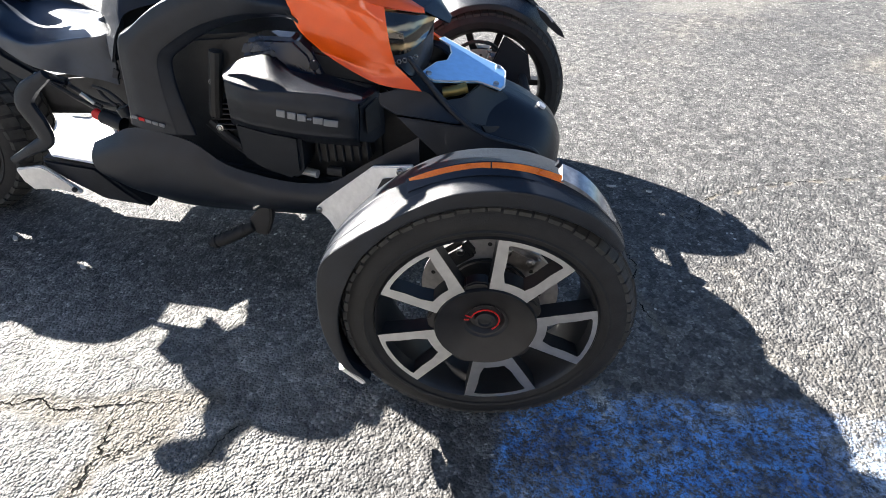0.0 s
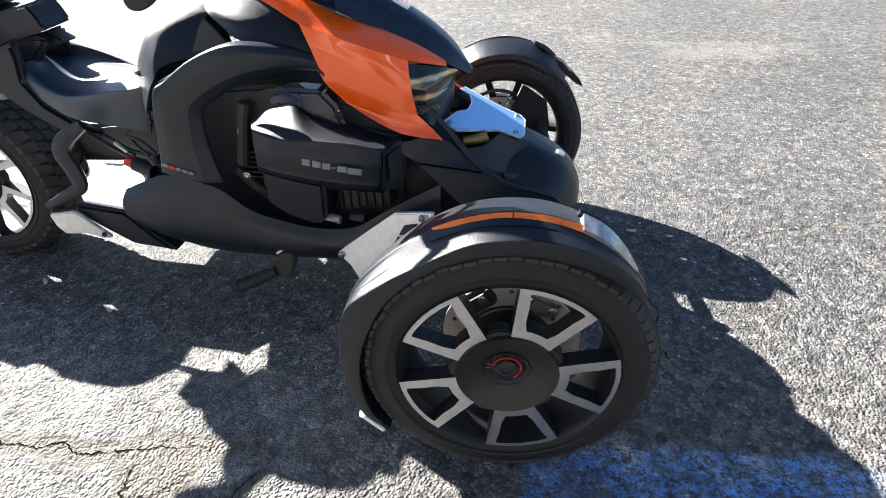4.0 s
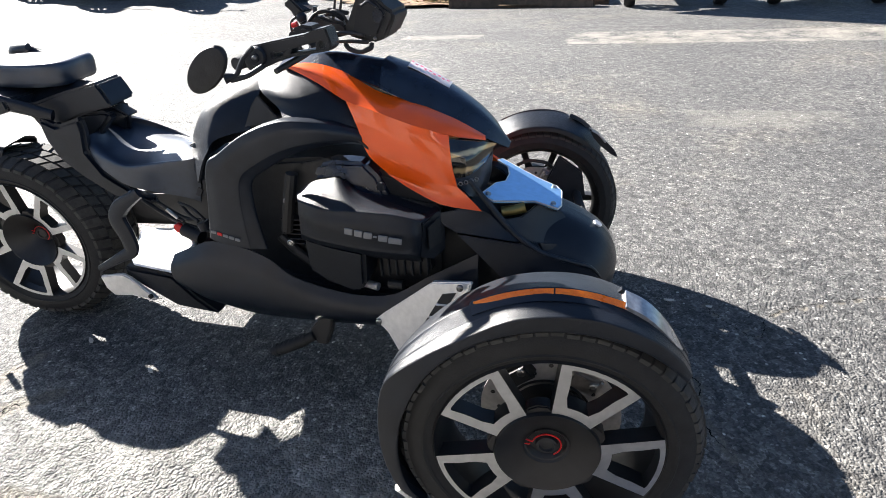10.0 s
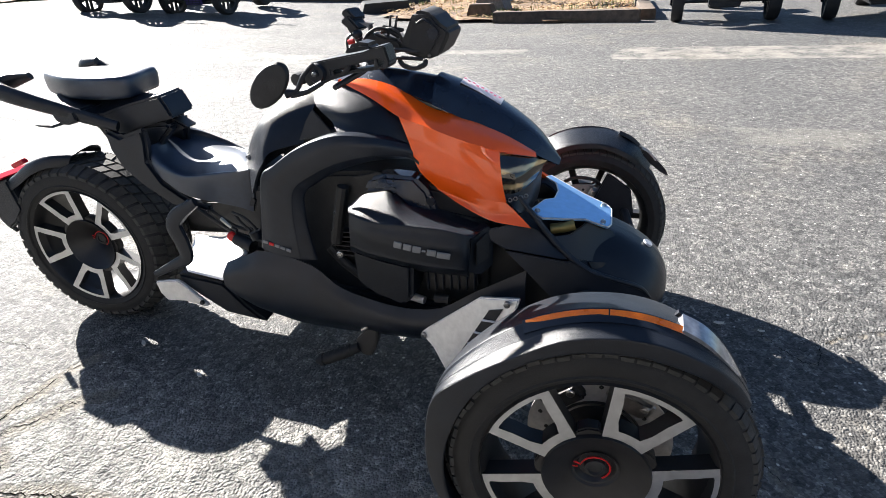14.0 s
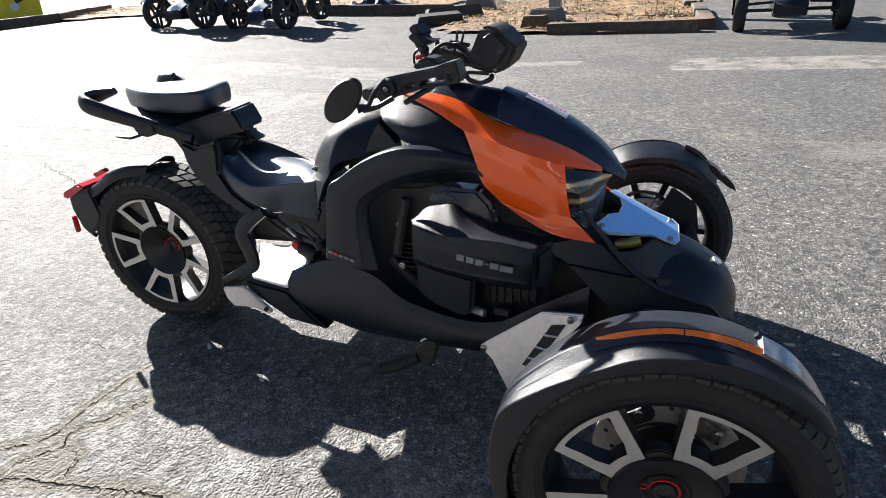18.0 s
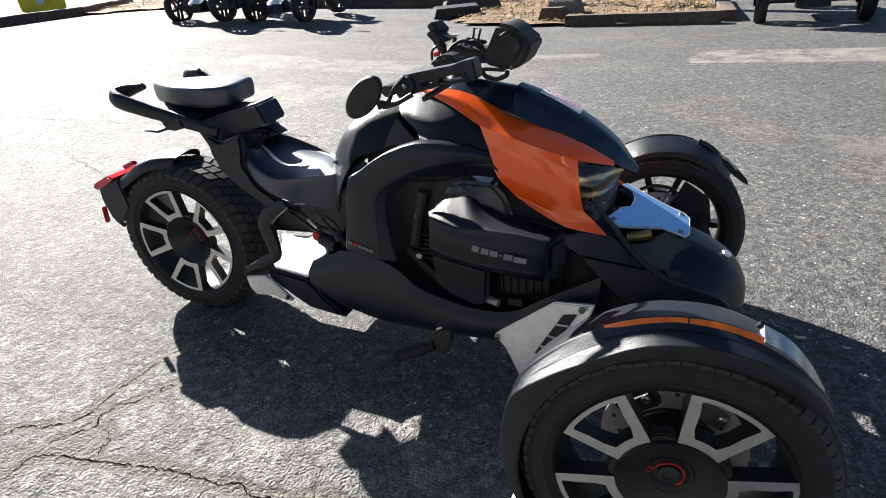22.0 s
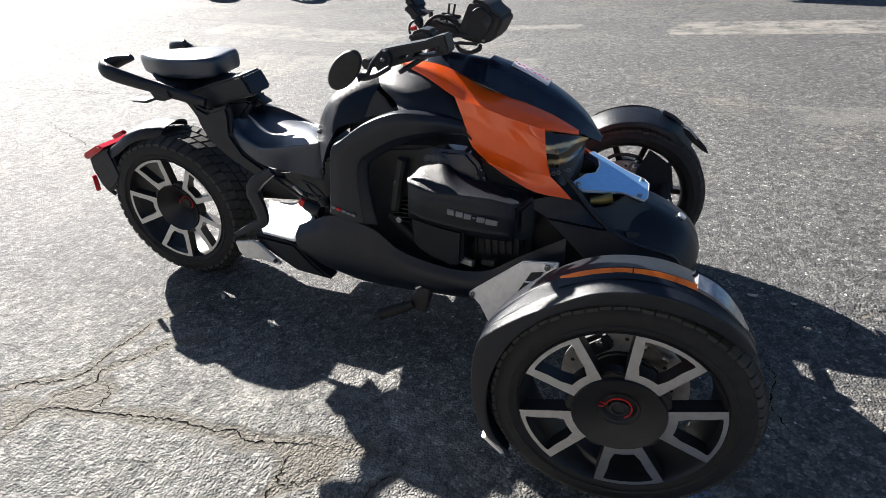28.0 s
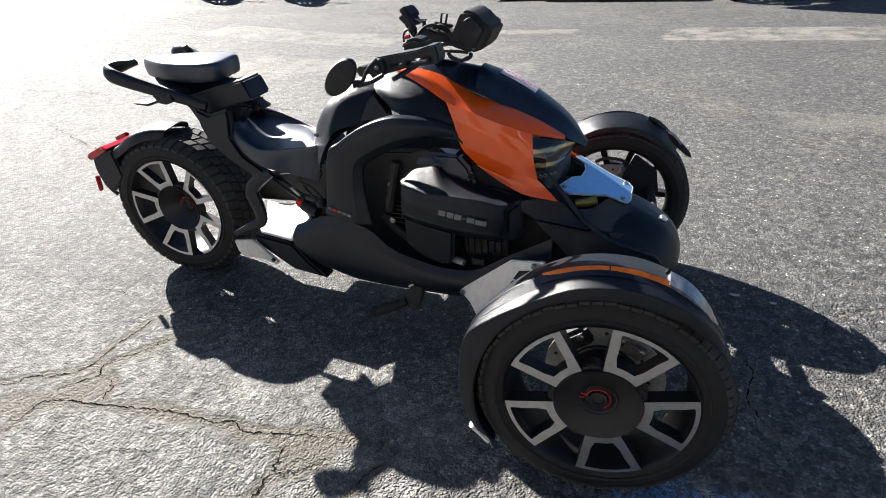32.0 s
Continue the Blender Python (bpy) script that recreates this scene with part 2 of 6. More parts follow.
def panel(pts, thick=0.008, bev=0.003, inward=None):
    """A plate of any outline in space; its thickness goes away from the outer side."""
    bm = bmesh.new()
    p = [Vector(q) for q in pts]
    n = Vector((0, 0, 0))
    for a, b in zip(p, p[1:] + p[:1]):
        n += Vector(((a.y - b.y) * (a.z + b.z), (a.z - b.z) * (a.x + b.x), (a.x - b.x) * (a.y + b.y)))
    n.normalize()
    if n.dot(Vector((0.1, -1, 0.6))) < 0:
        n = -n
    d = Vector(inward) if inward else -n * thick
    a = [bm.verts.new(q) for q in p]
    b = [bm.verts.new(q + d) for q in p]
    bm.faces.new(a), bm.faces.new(b[::-1])
    for i in range(len(p)):
        j = (i + 1) % len(p)
        bm.faces.new((a[i], b[i], b[j], a[j]))
    bmesh.ops.recalc_face_normals(bm, faces=bm.faces[:])
    bmesh.ops.triangulate(bm, faces=[f for f in bm.faces if len(f.verts) > 4])
    return bevelled(bm, bev, 2, 0.5)


def mirrored(rows, c=-0.05):
    return [[(x, 2 * c - y, z) for x, y, z in r] for r in rows]


def screw(at, parent, r=0.007, toward=(0, -1, 0), material=None):
    bm = turned([(0.0005, -0.004), (r * 0.5, -0.004), (r * 0.55, -0.0015), (r * 0.7, -0.0045), (r, -0.003), (r, 0.004), (0.0005, 0.004)], 14, closed=False)
    q = Vector((0, -1, 0)).rotation_difference(Vector(toward))
    bmesh.ops.transform(bm, matrix=Matrix.Translation(at) @ q.to_matrix().to_4x4(), verts=bm.verts[:])
    return part("screw", bm, material or STEEL, parent)


# ---- wheels ----
def fork_piece(c, w_in, w_out, y, material, parent, R=0.205, r0=0.096, dish=0.0):
    """One forked spoke: two arms from the hub disc to the rim, joined at both ends, with a bright machined face."""
    def at(r, w):
        return (math.sqrt(max(r * r - w * w, 0)), w)
    def edge(rr, ww, n):
        return [at(rr, ww * k) for k in np.linspace(-1, 1, n)]
    wi, wo, g = w_in, w_out, R - r0
    r1, r2 = r0 + 0.35 * g, r0 + 0.67 * g
    outer = edge(r0, wi, 7) + [at(r1, wi + (wo - wi) * 0.35), at(r2, wi + (wo - wi) * 0.67)] + edge(R, wo, 9)[::-1] + [at(r2, -wi - (wo - wi) * 0.67), at(r1, -wi - (wo - wi) * 0.35)]
    a = 0.0195
    inner = edge(r0 + 0.018, wi - a * 0.9, 7) + [at(r1, wi - a + (wo - wi) * 0.36), at(r2 - 0.002, wi - a + (wo - wi) * 0.64)]
    tip = [(R - 0.011, 1.0), (R - 0.009, 0.9), (R - 0.009, 0.6), (R - 0.009, 0.3), (R - 0.009, 0.0), (R - 0.009, -0.3), (R - 0.009, -0.6), (R - 0.009, -0.9), (R - 0.011, -1.0)]
    inner += [at(r, (wo - a * 1.1) * k) for r, k in tip] + [at(r2 - 0.002, -wi + a - (wo - wi) * 0.64), at(r1, -wi + a - (wo - wi) * 0.36)]
    bm = bmesh.new()
    ca, sa = math.cos(c), math.sin(c)
    def lay(pts, depth):
        out = []
        for u, v in pts:
            yy = y + depth + dish * (R - math.hypot(u, v)) / g
            out.append(bm.verts.new((u * ca - v * sa, yy, u * sa + v * ca)))
        return out
    of, nf, ob_, nb = lay(outer, 0), lay(inner, 0), lay(outer, 0.034), lay(inner, 0.034)
    n = len(outer)
    for i in range(n):
        j = (i + 1) % n
        f = bm.faces.new((of[i], of[j], nf[j], nf[i]))
        f.material_index = 0
        for q in ((of[i], ob_[i], ob_[j], of[j]), (nf[i], nf[j], nb[j], nb[i]), (ob_[i], nb[i], nb[j], ob_[j])):
            bm.faces.new(q).material_index = 1
    bmesh.ops.recalc_face_normals(bm, faces=bm.faces[:])
    return part("spoke", bm, [material, RIMG], parent, sharp=25)


def wheel(name, vehicle, at, width, radius, turn, knobby, label, side=1, yaw=0.0, dish=0.0, well=0.025):
    """side 1: the machined face looks to -y."""
    w = new(name)
    w.parent = vehicle
    w.location = at
    w.rotation_euler = (0, 0, radians(yaw) + (math.pi if side < 0 else 0))
    w["label"] = label
    h = width / 2
    R, ri = radius, 0.209
    prof = [(ri - 0.006, -h + 0.012), (ri + 0.006, -h + 0.004), (ri + 0.02, -h - 0.001), (R - 0.032, -h + 0.001), (R - 0.014, -h + 0.009), (R - 0.004, -h + 0.024),
            (R, -h * 0.5), (R + 0.001, 0), (R, h * 0.5), (R - 0.004, h - 0.024), (R - 0.014, h - 0.009), (R - 0.032, h - 0.001), (ri + 0.02, h + 0.001), (ri, h - 0.004), (ri - 0.006, h - 0.012)]
    part("tyre", turned(prof, 96), RUBBER, w, "black rubber tyre with worn tread")
    # raised ring on the sidewall
    part("bead_ring", turned([(ri + 0.012, -h - 0.001), (ri + 0.016, -h - 0.0035), (ri + 0.019, -h - 0.001)], 72), RUBBER, w)
    bm = bmesh.new()
    if knobby:
        cols, n, d, bl = (-0.82, -0.43, 0.0, 0.43, 0.82), 46, 0.005, 0.74
    else:
        cols, n, d, bl = (-0.72, -0.43, -0.14, 0.14, 0.43, 0.72), 66, 0.0014, 0.82
    rng = random.Random(5)
    for ci, cy in enumerate(cols):
        for k in range(n):
            a = 2 * math.pi * (k + 0.5 * (ci % 2)) / n
            wy = h * (0.36 if knobby else 0.40) * rng.uniform(0.9, 1.05)
            wa = 2 * math.pi / n * bl * 0.5
            sk = 0.35 * wa * (1 if cy > 0 else -1)
            q = []
            for s1, s2 in ((-1, -1), (1, -1), (1, 1), (-1, 1)):
                yy = cy * h + s2 * wy / 2
                drop = max(0, abs(yy) / h - 0.62) ** 2 * 0.16
                aa = a + s1 * wa + s2 * sk
                q.append((aa, yy, R - drop))
            top = [bm.verts.new(((r + d) * math.cos(aa), yy, (r + d) * math.sin(aa))) for aa, yy, r in q]
            bot = [bm.verts.new(((r - 0.006) * math.cos(aa), yy, (r - 0.006) * math.sin(aa))) for aa, yy, r in q]
            bm.faces.new(top)
            for i in range(4):
                bm.faces.new((top[i], bot[i], bot[(i + 1) % 4], top[(i + 1) % 4]))
    bmesh.ops.recalc_face_normals(bm, faces=bm.faces[:])
    part("tread", bm, TREADM, w, "chunky tread blocks" if knobby else "fine tread blocks", kind="stuff")
    part("rim", turned([(0.211, -h + 0.010), (0.2065, -h + 0.003), (0.200, -h + 0.012), (0.193, -h + 0.05), (0.186, 0.02), (0.193, h - 0.02), (0.207, h - 0.004), (0.209, h - 0.014), (0.195, 0.02), (0.200, -h + 0.05), (0.206, -h + 0.016)], 72), RIMG, w, "graphite rim barrel")
    face = -h + 0.004
    for k in range(5):
        fork_piece(radians(turn + 72 * k), 0.0376, 0.0735, face, ALLOY, w, dish=dish)
    disc = [(0.0005, well + 0.003), (0.030, well + 0.003), (0.037, well - 0.006), (0.058, well * 0.75 - 0.006), (0.080, well * 0.3 + dish * 0.7 - 0.005), (0.094, dish - 0.004), (0.0965, dish + 0.003), (0.093, dish + 0.034), (0.0005, well + 0.05)]
    part("hub_disc", turned([(r, face + y) for r, y in disc], 60, closed=False), RIMG, w, "graphite dished wheel centre")
    # dark webs between the forks
    for k in range(5):
        c = radians(turn + 36 + 72 * k)
        pts = [(0.086, -0.028), (0.104, -0.020), (0.110, 0.0), (0.104, 0.020), (0.086, 0.028)]
        bm = slab(pts, face + dish + 0.003, face + dish + 0.03, 0.003)
        bmesh.ops.transform(bm, matrix=Matrix.Rotation(-c, 4, "Y"), verts=bm.verts[:])
        part("web", bm, RIMG, w)
    face += well + 0.015
    part("hub_recess", turned([(0.043, face - 0.026), (0.040, face - 0.022), (0.030, face - 0.012), (0.0005, face - 0.013), (0.0005, face - 0.006), (0.036, face - 0.006)], 40, closed=False), DARK, w)
    part("hub_cap", turned([(0.0005, face - 0.021), (0.012, face - 0.021), (0.014, face - 0.025), (0.019, face - 0.024), (0.021, face - 0.012), (0.0005, face - 0.010)], 28, closed=False), DARK, w, "black centre cap")
    arc = [(0.0265 * math.cos(a), face - 0.022, 0.0265 * math.sin(a)) for a in np.linspace(radians(-60), radians(165), 20)]
    arc += [(-0.038, face - 0.021, 0.012), (-0.044, face - 0.021, 0.006), (-0.038, face - 0.021, 0.0), (-0.030, face - 0.021, 0.0)]
    part("red_ring", tube(arc, 0.0016, 6), RED, w, "thin red outline round the hub")
    return w


def brake(vehicle, at, s=1):
    d = new("brake_disc")
    d.parent = vehicle
    d.location = at
    d["label"] = "drilled steel brake disc with caliper"
    part("rotor", turned([(0.075, -0.0025), (0.135, -0.0025), (0.135, 0.0025), (0.075, 0.0025)], 60), ROTOR, d)
    bm = bmesh.new()
    for k in range(20):
        a = 2 * math.pi * k / 20
        turned([(0.0005, -0.0032), (0.0045, -0.0032), (0.0045, 0.0032), (0.0005, 0.0032)], 8, (math.cos(a) * (0.098 + 0.018 * (k % 2)), 0, math.sin(a) * (0.098 + 0.018 * (k % 2))), bm, False)
    part("vent_hole", bm, DARK, d, kind="stuff")
    part("carrier", turned([(0.0005, -0.012), (0.05, -0.012), (0.082, -0.004), (0.082, 0.004), (0.0005, 0.02)], 36, closed=False), DARK, d)
    for a in (128, 62):
        bm = block((0.085, 0.05, 0.046), pose(0.112 * math.cos(radians(a)), 0.004, 0.112 * math.sin(radians(a)), 0, 90 - a, 0), 0.010, 3)
        part("caliper", bm, DARK if a > 90 else STEEL, d, "cast caliper")
        for q in (-0.024, 0.024):
            screw((0.118 * math.cos(radians(a)) + q * math.sin(radians(a)), -0.022, 0.118 * math.sin(radians(a)) - q * math.cos(radians(a))), d, 0.008)
    part("brake_hose", tube([(-0.06, -0.01, 0.145), (-0.02, -0.022, 0.165), (0.03, -0.02, 0.16), (0.05, 0.02, 0.13)], 0.006, 8, 14), DARK, d)
    part("carrier_ring", turned([(0.070, -0.006), (0.078, -0.006), (0.078, 0.002), (0.070, 0.002)], 36), STEEL, d)
    return d


# ---- ground ----
def rise(x, y):
    d = min(1.0, max(0.0, (-x - 3.0) / 9.0))
    return 0.6 * d * d * (3 - 2 * d)


def asphalt():
    m = bpy.data.materials.new("weathered_asphalt")
    m.use_nodes = True
    t = m.node_tree
    L, N = t.links.new, t.nodes.new
    b = t.nodes["Principled BSDF"]
    co = N("ShaderNodeTexCoord")
    P = co.outputs["Object"]

    def noise_(scale, detail=4, rough=0.6):
        n = N("ShaderNodeTexNoise")
        n.inputs["Scale"].default_value, n.inputs["Detail"].default_value, n.inputs["Roughness"].default_value = scale, detail, rough
        L(P, n.inputs["Vector"])
        return n.outputs["Fac"]

    def vor(scale, feature="F1"):
        n = N("ShaderNodeTexVoronoi")
        n.feature = feature
        n.inputs["Scale"].default_value = scale
        L(P, n.inputs["Vector"])
        return n

    def ramp(src, stops):
        r = N("ShaderNodeValToRGB")
        r.color_ramp.elements[0].position, r.color_ramp.elements[0].color = stops[0][0], (*stops[0][1], 1)
        r.color_ramp.elements[1].position, r.color_ramp.elements[1].color = stops[-1][0], (*stops[-1][1], 1)
        for p, c in stops[1:-1]:
            r.color_ramp.elements.new(p).color = (*c, 1)
        L(src, r.inputs[0])
        return r.outputs[0]

    def mix(fac, a, c, mode="MIX"):
        n = N("ShaderNodeMix")
        n.data_type, n.blend_type = "RGBA", mode
        if isinstance(fac, float):
            n.inputs[0].default_value = fac
        else:
            L(fac, n.inputs[0])
        for i, v in ((6, a), (7, c)):
            if isinstance(v, tuple):
                n.inputs[i].default_value = (*v, 1)
            else:
                L(v, n.inputs[i])
        return n.outputs[2]

    def math_(op, a, c):
        n = N("ShaderNodeMath")
        n.operation = op
        for i, v in ((0, a), (1, c)):
            if isinstance(v, (int, float)):
                n.inputs[i].default_value = v
            else:
                L(v, n.inputs[i])
        return n.outputs[0]

    def attr(name):
        n = N("ShaderNodeAttribute")
        n.attribute_name = name
        return n.outputs["Fac"]

    def mul_add(v, k, c):
        return math_("ADD", math_("MULTIPLY", v, k), c)

    stones = vor(155)
    chips = vor(75)
    base = ramp(noise_(0.8, 6), [(0.3, (0.058, 0.058, 0.059)), (0.55, (0.081, 0.080, 0.079)), (0.75, (0.110, 0.106, 0.101))])
    aged_lit, sandy = attr("aged_lit"), attr("sandy")
    base = mix(aged_lit, base, ramp(noise_(5.0, 5), [(0.32, (0.15, 0.148, 0.143)), (0.68, (0.225, 0.220, 0.208))]))
    grain = ramp(stones.outputs["Color"], [(0.0, (0.22, 0.22, 0.23)), (0.5, (0.78, 0.78, 0.78)), (0.8, (1.45, 1.43, 1.40)), (1.0, (2.9, 2.85, 2.75))])
    col = mix(mul_add(aged_lit, -0.55, 1.0), base, grain, "MULTIPLY")
    chip = ramp(chips.outputs["Color"], [(0.86, (0, 0, 0)), (0.92, (1, 1, 1))])
    chipd = ramp(chips.outputs["Distance"], [(0.28, (1, 1, 1)), (0.45, (0, 0, 0))])
    col = mix(math_("MULTIPLY", chip, chipd), col, (0.42, 0.41, 0.38))
    # sandy dust in bands, away from the parking row
    dust = ramp(noise_(0.55, 7, 0.7), [(0.52, (0, 0, 0)), (0.72, (1, 1, 1))])
    col = mix(math_("MULTIPLY", dust, 0.45), col, (0.23, 0.20, 0.155))
    mid = ramp(noise_(17, 8, 0.8), [(0.32, (0.50, 0.50, 0.51)), (0.5, (1.0, 1.0, 1.0)), (0.68, (1.60, 1.58, 1.53))])
    col = mix(1.0, col, mid, "MULTIPLY")
    coarse = ramp(vor(48).outputs["Color"], [(0.1, (0.46, 0.46, 0.47)), (0.9, (1.66, 1.65, 1.60))])
    col = mix(mul_add(aged_lit, -0.35, 1.0), col, coarse, "MULTIPLY")
    # dark oily stains
    oil = ramp(noise_(2.3, 4), [(0.62, (0, 0, 0)), (0.74, (1, 1, 1))])
    col = mix(math_("MULTIPLY", oil, 0.4), col, (0.025, 0.025, 0.026))
    # worn blue paint of an old parking sign
    sep = N("ShaderNodeSeparateXYZ")
    L(P, sep.inputs[0])
    wob = math_("MULTIPLY", math_("SUBTRACT", noise_(7, 4), 0.5), 0.12)

    def inside(v, lo, hi, soft=0.03, wobble=1.0):
        v = math_("ADD", v, math_("MULTIPLY", wob, wobble))
        a = N("ShaderNodeMapRange")
        a.inputs[1].default_value, a.inputs[2].default_value = lo, lo + soft
        L(v, a.inputs[0])
        c = N("ShaderNodeMapRange")
        c.inputs[1].default_value, c.inputs[2].default_value = hi, hi - soft
        L(v, c.inputs[0])
        return math_("MULTIPLY", a.outputs[0], c.outputs[0])

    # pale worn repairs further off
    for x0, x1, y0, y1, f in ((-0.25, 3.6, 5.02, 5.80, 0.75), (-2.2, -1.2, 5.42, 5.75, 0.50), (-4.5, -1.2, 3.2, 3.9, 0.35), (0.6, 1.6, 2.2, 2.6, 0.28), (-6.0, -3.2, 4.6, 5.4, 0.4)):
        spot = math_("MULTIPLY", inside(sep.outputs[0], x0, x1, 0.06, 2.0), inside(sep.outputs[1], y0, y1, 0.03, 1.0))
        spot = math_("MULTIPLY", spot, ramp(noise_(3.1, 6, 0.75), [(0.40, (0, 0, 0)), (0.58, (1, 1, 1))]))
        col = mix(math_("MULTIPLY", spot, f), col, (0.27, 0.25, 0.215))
    # crazed hairlines in places
    edge = vor(1.6, "DISTANCE_TO_EDGE")
    wv = N("ShaderNodeVectorMath")
    wv.operation = "ADD"
    nz = N("ShaderNodeTexNoise")
    nz.inputs["Scale"].default_value, nz.inputs["Detail"].default_value = 3.0, 6
    L(P, nz.inputs["Vector"]), L(P, wv.inputs[0]), L(nz.outputs["Color"], wv.inputs[1]), L(wv.outputs[0], edge.inputs["Vector"])
    hair = ramp(edge.outputs["Distance"], [(0.004, (1, 1, 1)), (0.012, (0, 0, 0))])
    where = ramp(noise_(0.45, 3), [(0.50, (0, 0, 0)), (0.62, (1, 1, 1))])
    col = mix(math_("MULTIPLY", math_("MULTIPLY", hair, where), 0.55), col, (0.02, 0.02, 0.02))
    # crumbled sandy edges along the cracks
    crumb = ramp(math_("ADD", math_("MULTIPLY", sandy, 1.0), math_("MULTIPLY", math_("SUBTRACT", noise_(38, 6, 0.75), 0.5), 1.1)), [(0.30, (0, 0, 0)), (0.62, (1, 1, 1))])
    crumbc = ramp(noise_(85, 5, 0.8), [(0.30, (0.035, 0.031, 0.025)), (0.50, (0.125, 0.110, 0.088)), (0.72, (0.27, 0.24, 0.19))])
    col = mix(math_("MULTIPLY", crumb, 0.85), col, crumbc)
    area = math_("MULTIPLY", inside(sep.outputs[0], PAINT[0], PAINT[1]), inside(sep.outputs[1], PAINT[2], PAINT[3]))
    worn = ramp(noise_(48, 8, 0.95), [(0.495, (0, 0, 0)), (0.520, (1, 1, 1))])
    patchy = ramp(noise_(8, 6, 0.75), [(0.38, (0.12, 0.12, 0.12)), (0.56, (1.0, 1.0, 1.0))])
    paint = math_("MULTIPLY", math_("MULTIPLY", area, worn), patchy)
    pale = ramp(noise_(4.2, 5, 0.7), [(0.40, (0.05, 0.18, 0.48)), (0.50, (0.11, 0.38, 0.84)), (0.60, (0.30, 0.50, 0.78)), (0.66, (0.60, 0.60, 0.57))])
    # the sunlit right end of the blue field is whitened in its colour
    sunlit_pale = math_("MULTIPLY", inside(sep.outputs[0], 0.66, 1.3, 0.10), ramp(noise_(11, 5, 0.7), [(0.36, (0.2, 0.2, 0.2)), (0.6, (1, 1, 1))]))
    pale = mix(sunlit_pale, pale, (0.46, 0.50, 0.56))
    col = mix(paint, col, pale)
    # strokes of a painted figure in the blue field
    for x0, x1, y0, y1 in ((0.318, 0.336, -0.80, -0.64), (0.33, 0.42, -0.655, -0.637), (0.592, 0.612, -0.69, -0.60), (0.50, 0.66, -0.768, -0.735)):
        stroke = math_("MULTIPLY", inside(sep.outputs[0], x0, x1, 0.012, 0.15), inside(sep.outputs[1], y0, y1, 0.012, 0.15))
        col = mix(math_("MULTIPLY", stroke, math_("MULTIPLY", worn, 0.8)), col, (0.13, 0.40, 0.82))
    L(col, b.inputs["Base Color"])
    rgh = N("ShaderNodeMapRange")
    rgh.inputs[3].default_value, rgh.inputs[4].default_value = 0.62, 0.84
    L(noise_(9, 4), rgh.inputs[0])
    L(rgh.outputs[0], b.inputs["Roughness"])
    b.inputs["Specular IOR Level"].default_value = 0.5
    h = math_("ADD", math_("MULTIPLY", stones.outputs["Distance"], -0.55), math_("MULTIPLY", noise_(60, 4), 1.1))
    h = math_("ADD", h, math_("MULTIPLY", noise_(28, 3), 1.2))
    h = math_("SUBTRACT", h, math_("MULTIPLY", crumb, 0.5))
    bp = N("ShaderNodeBump")
    bp.inputs["Distance"].default_value = 0.020
    L(mul_add(aged_lit, 0.42, 0.58), bp.inputs["Strength"])
    L(h, bp.inputs["Height"])
    L(bp.outputs[0], b.inputs["Normal"])
    return m


PAINT = (0.02, 1.0, -0.92, -0.585)
ASPHALT = asphalt()


# cracks in the asphalt, as lines on the ground
CRACKS = (
    ("upper", [(-2.25, -1.02), (-1.836, -0.904), (-1.797, -0.855), (-1.705, -0.814), (-1.635, -0.754), (-1.644, -0.634), (-1.633, -0.546), (-1.631, -0.456), (-1.60, -0.36)], 0.0052, "crooked dark crack near the rear wheel", 0.045),
    ("main", [(-1.80, -1.24), (-1.635, -1.039), (-1.638, -0.932), (-1.562, -0.894), (-1.386, -0.861), (-1.217, -0.829), (-1.059, -0.817), (-0.988, -0.804), (-0.936, -0.82), (-0.853, -0.803), (-0.73, -0.768), (-0.60, -0.75)], 0.0056, "long dark crack across the asphalt", 0.060),
    ("middle", [(-1.612, -0.885), (-1.63, -0.851), (-1.57, -0.776), (-1.592, -0.725), (-1.542, -0.655), (-1.504, -0.605), (-1.495, -0.564), (-1.40, -0.50)], 0.0048, "short crooked crack", 0.055),
    ("spur", [(-1.447, -0.859), (-1.47, -0.833), (-1.466, -0.808), (-1.519, -0.766)], 0.0046, "short crooked crack", 0.05),
    ("branch", [(-0.80, -0.80), (-0.787, -0.868), (-0.776, -0.912), (-0.778, -0.94), (-0.772, -0.99), (-0.79, -1.12), (-0.75, -1.35)], 0.0062, "dark crack branching towards the viewer", 0.050),
    ("twig", [(-0.776, -0.915), (-0.736, -0.90), (-0.70, -0.878), (-0.663, -0.84)], 0.0040, "short thin crack", 0.055),
    ("side", [(-0.56, -0.93), (-0.542, -0.884), (-0.53, -0.829), (-0.493, -0.798)], 0.0032, "short thin crack", 0.03),
    ("slanting", [(-1.30, -1.03), (-1.22, -0.985), (-1.10, -0.95), (-1.02, -0.90)], 0.0022, "thin hairline crack", 0.0),
    ("left", [(-2.10, -0.40), (-1.98, -0.36), (-1.86, -0.37), (-1.76, -0.33)], 0.0025, "thin hairline crack", 0.0),
    ("front", [(0.42, 0.30), (0.50, 0.16), (0.58, 0.10), (0.66, 0.24), (0.95, 0.36), (1.6, 0.5)], 0.0028, "thin crack ahead of the vehicle", 0.010),
    ("shaded", [(0.33, -0.05), (0.38, -0.15), (0.36, -0.26), (0.42, -0.40)], 0.0040, "thin crack in the shade", 0.02),
)


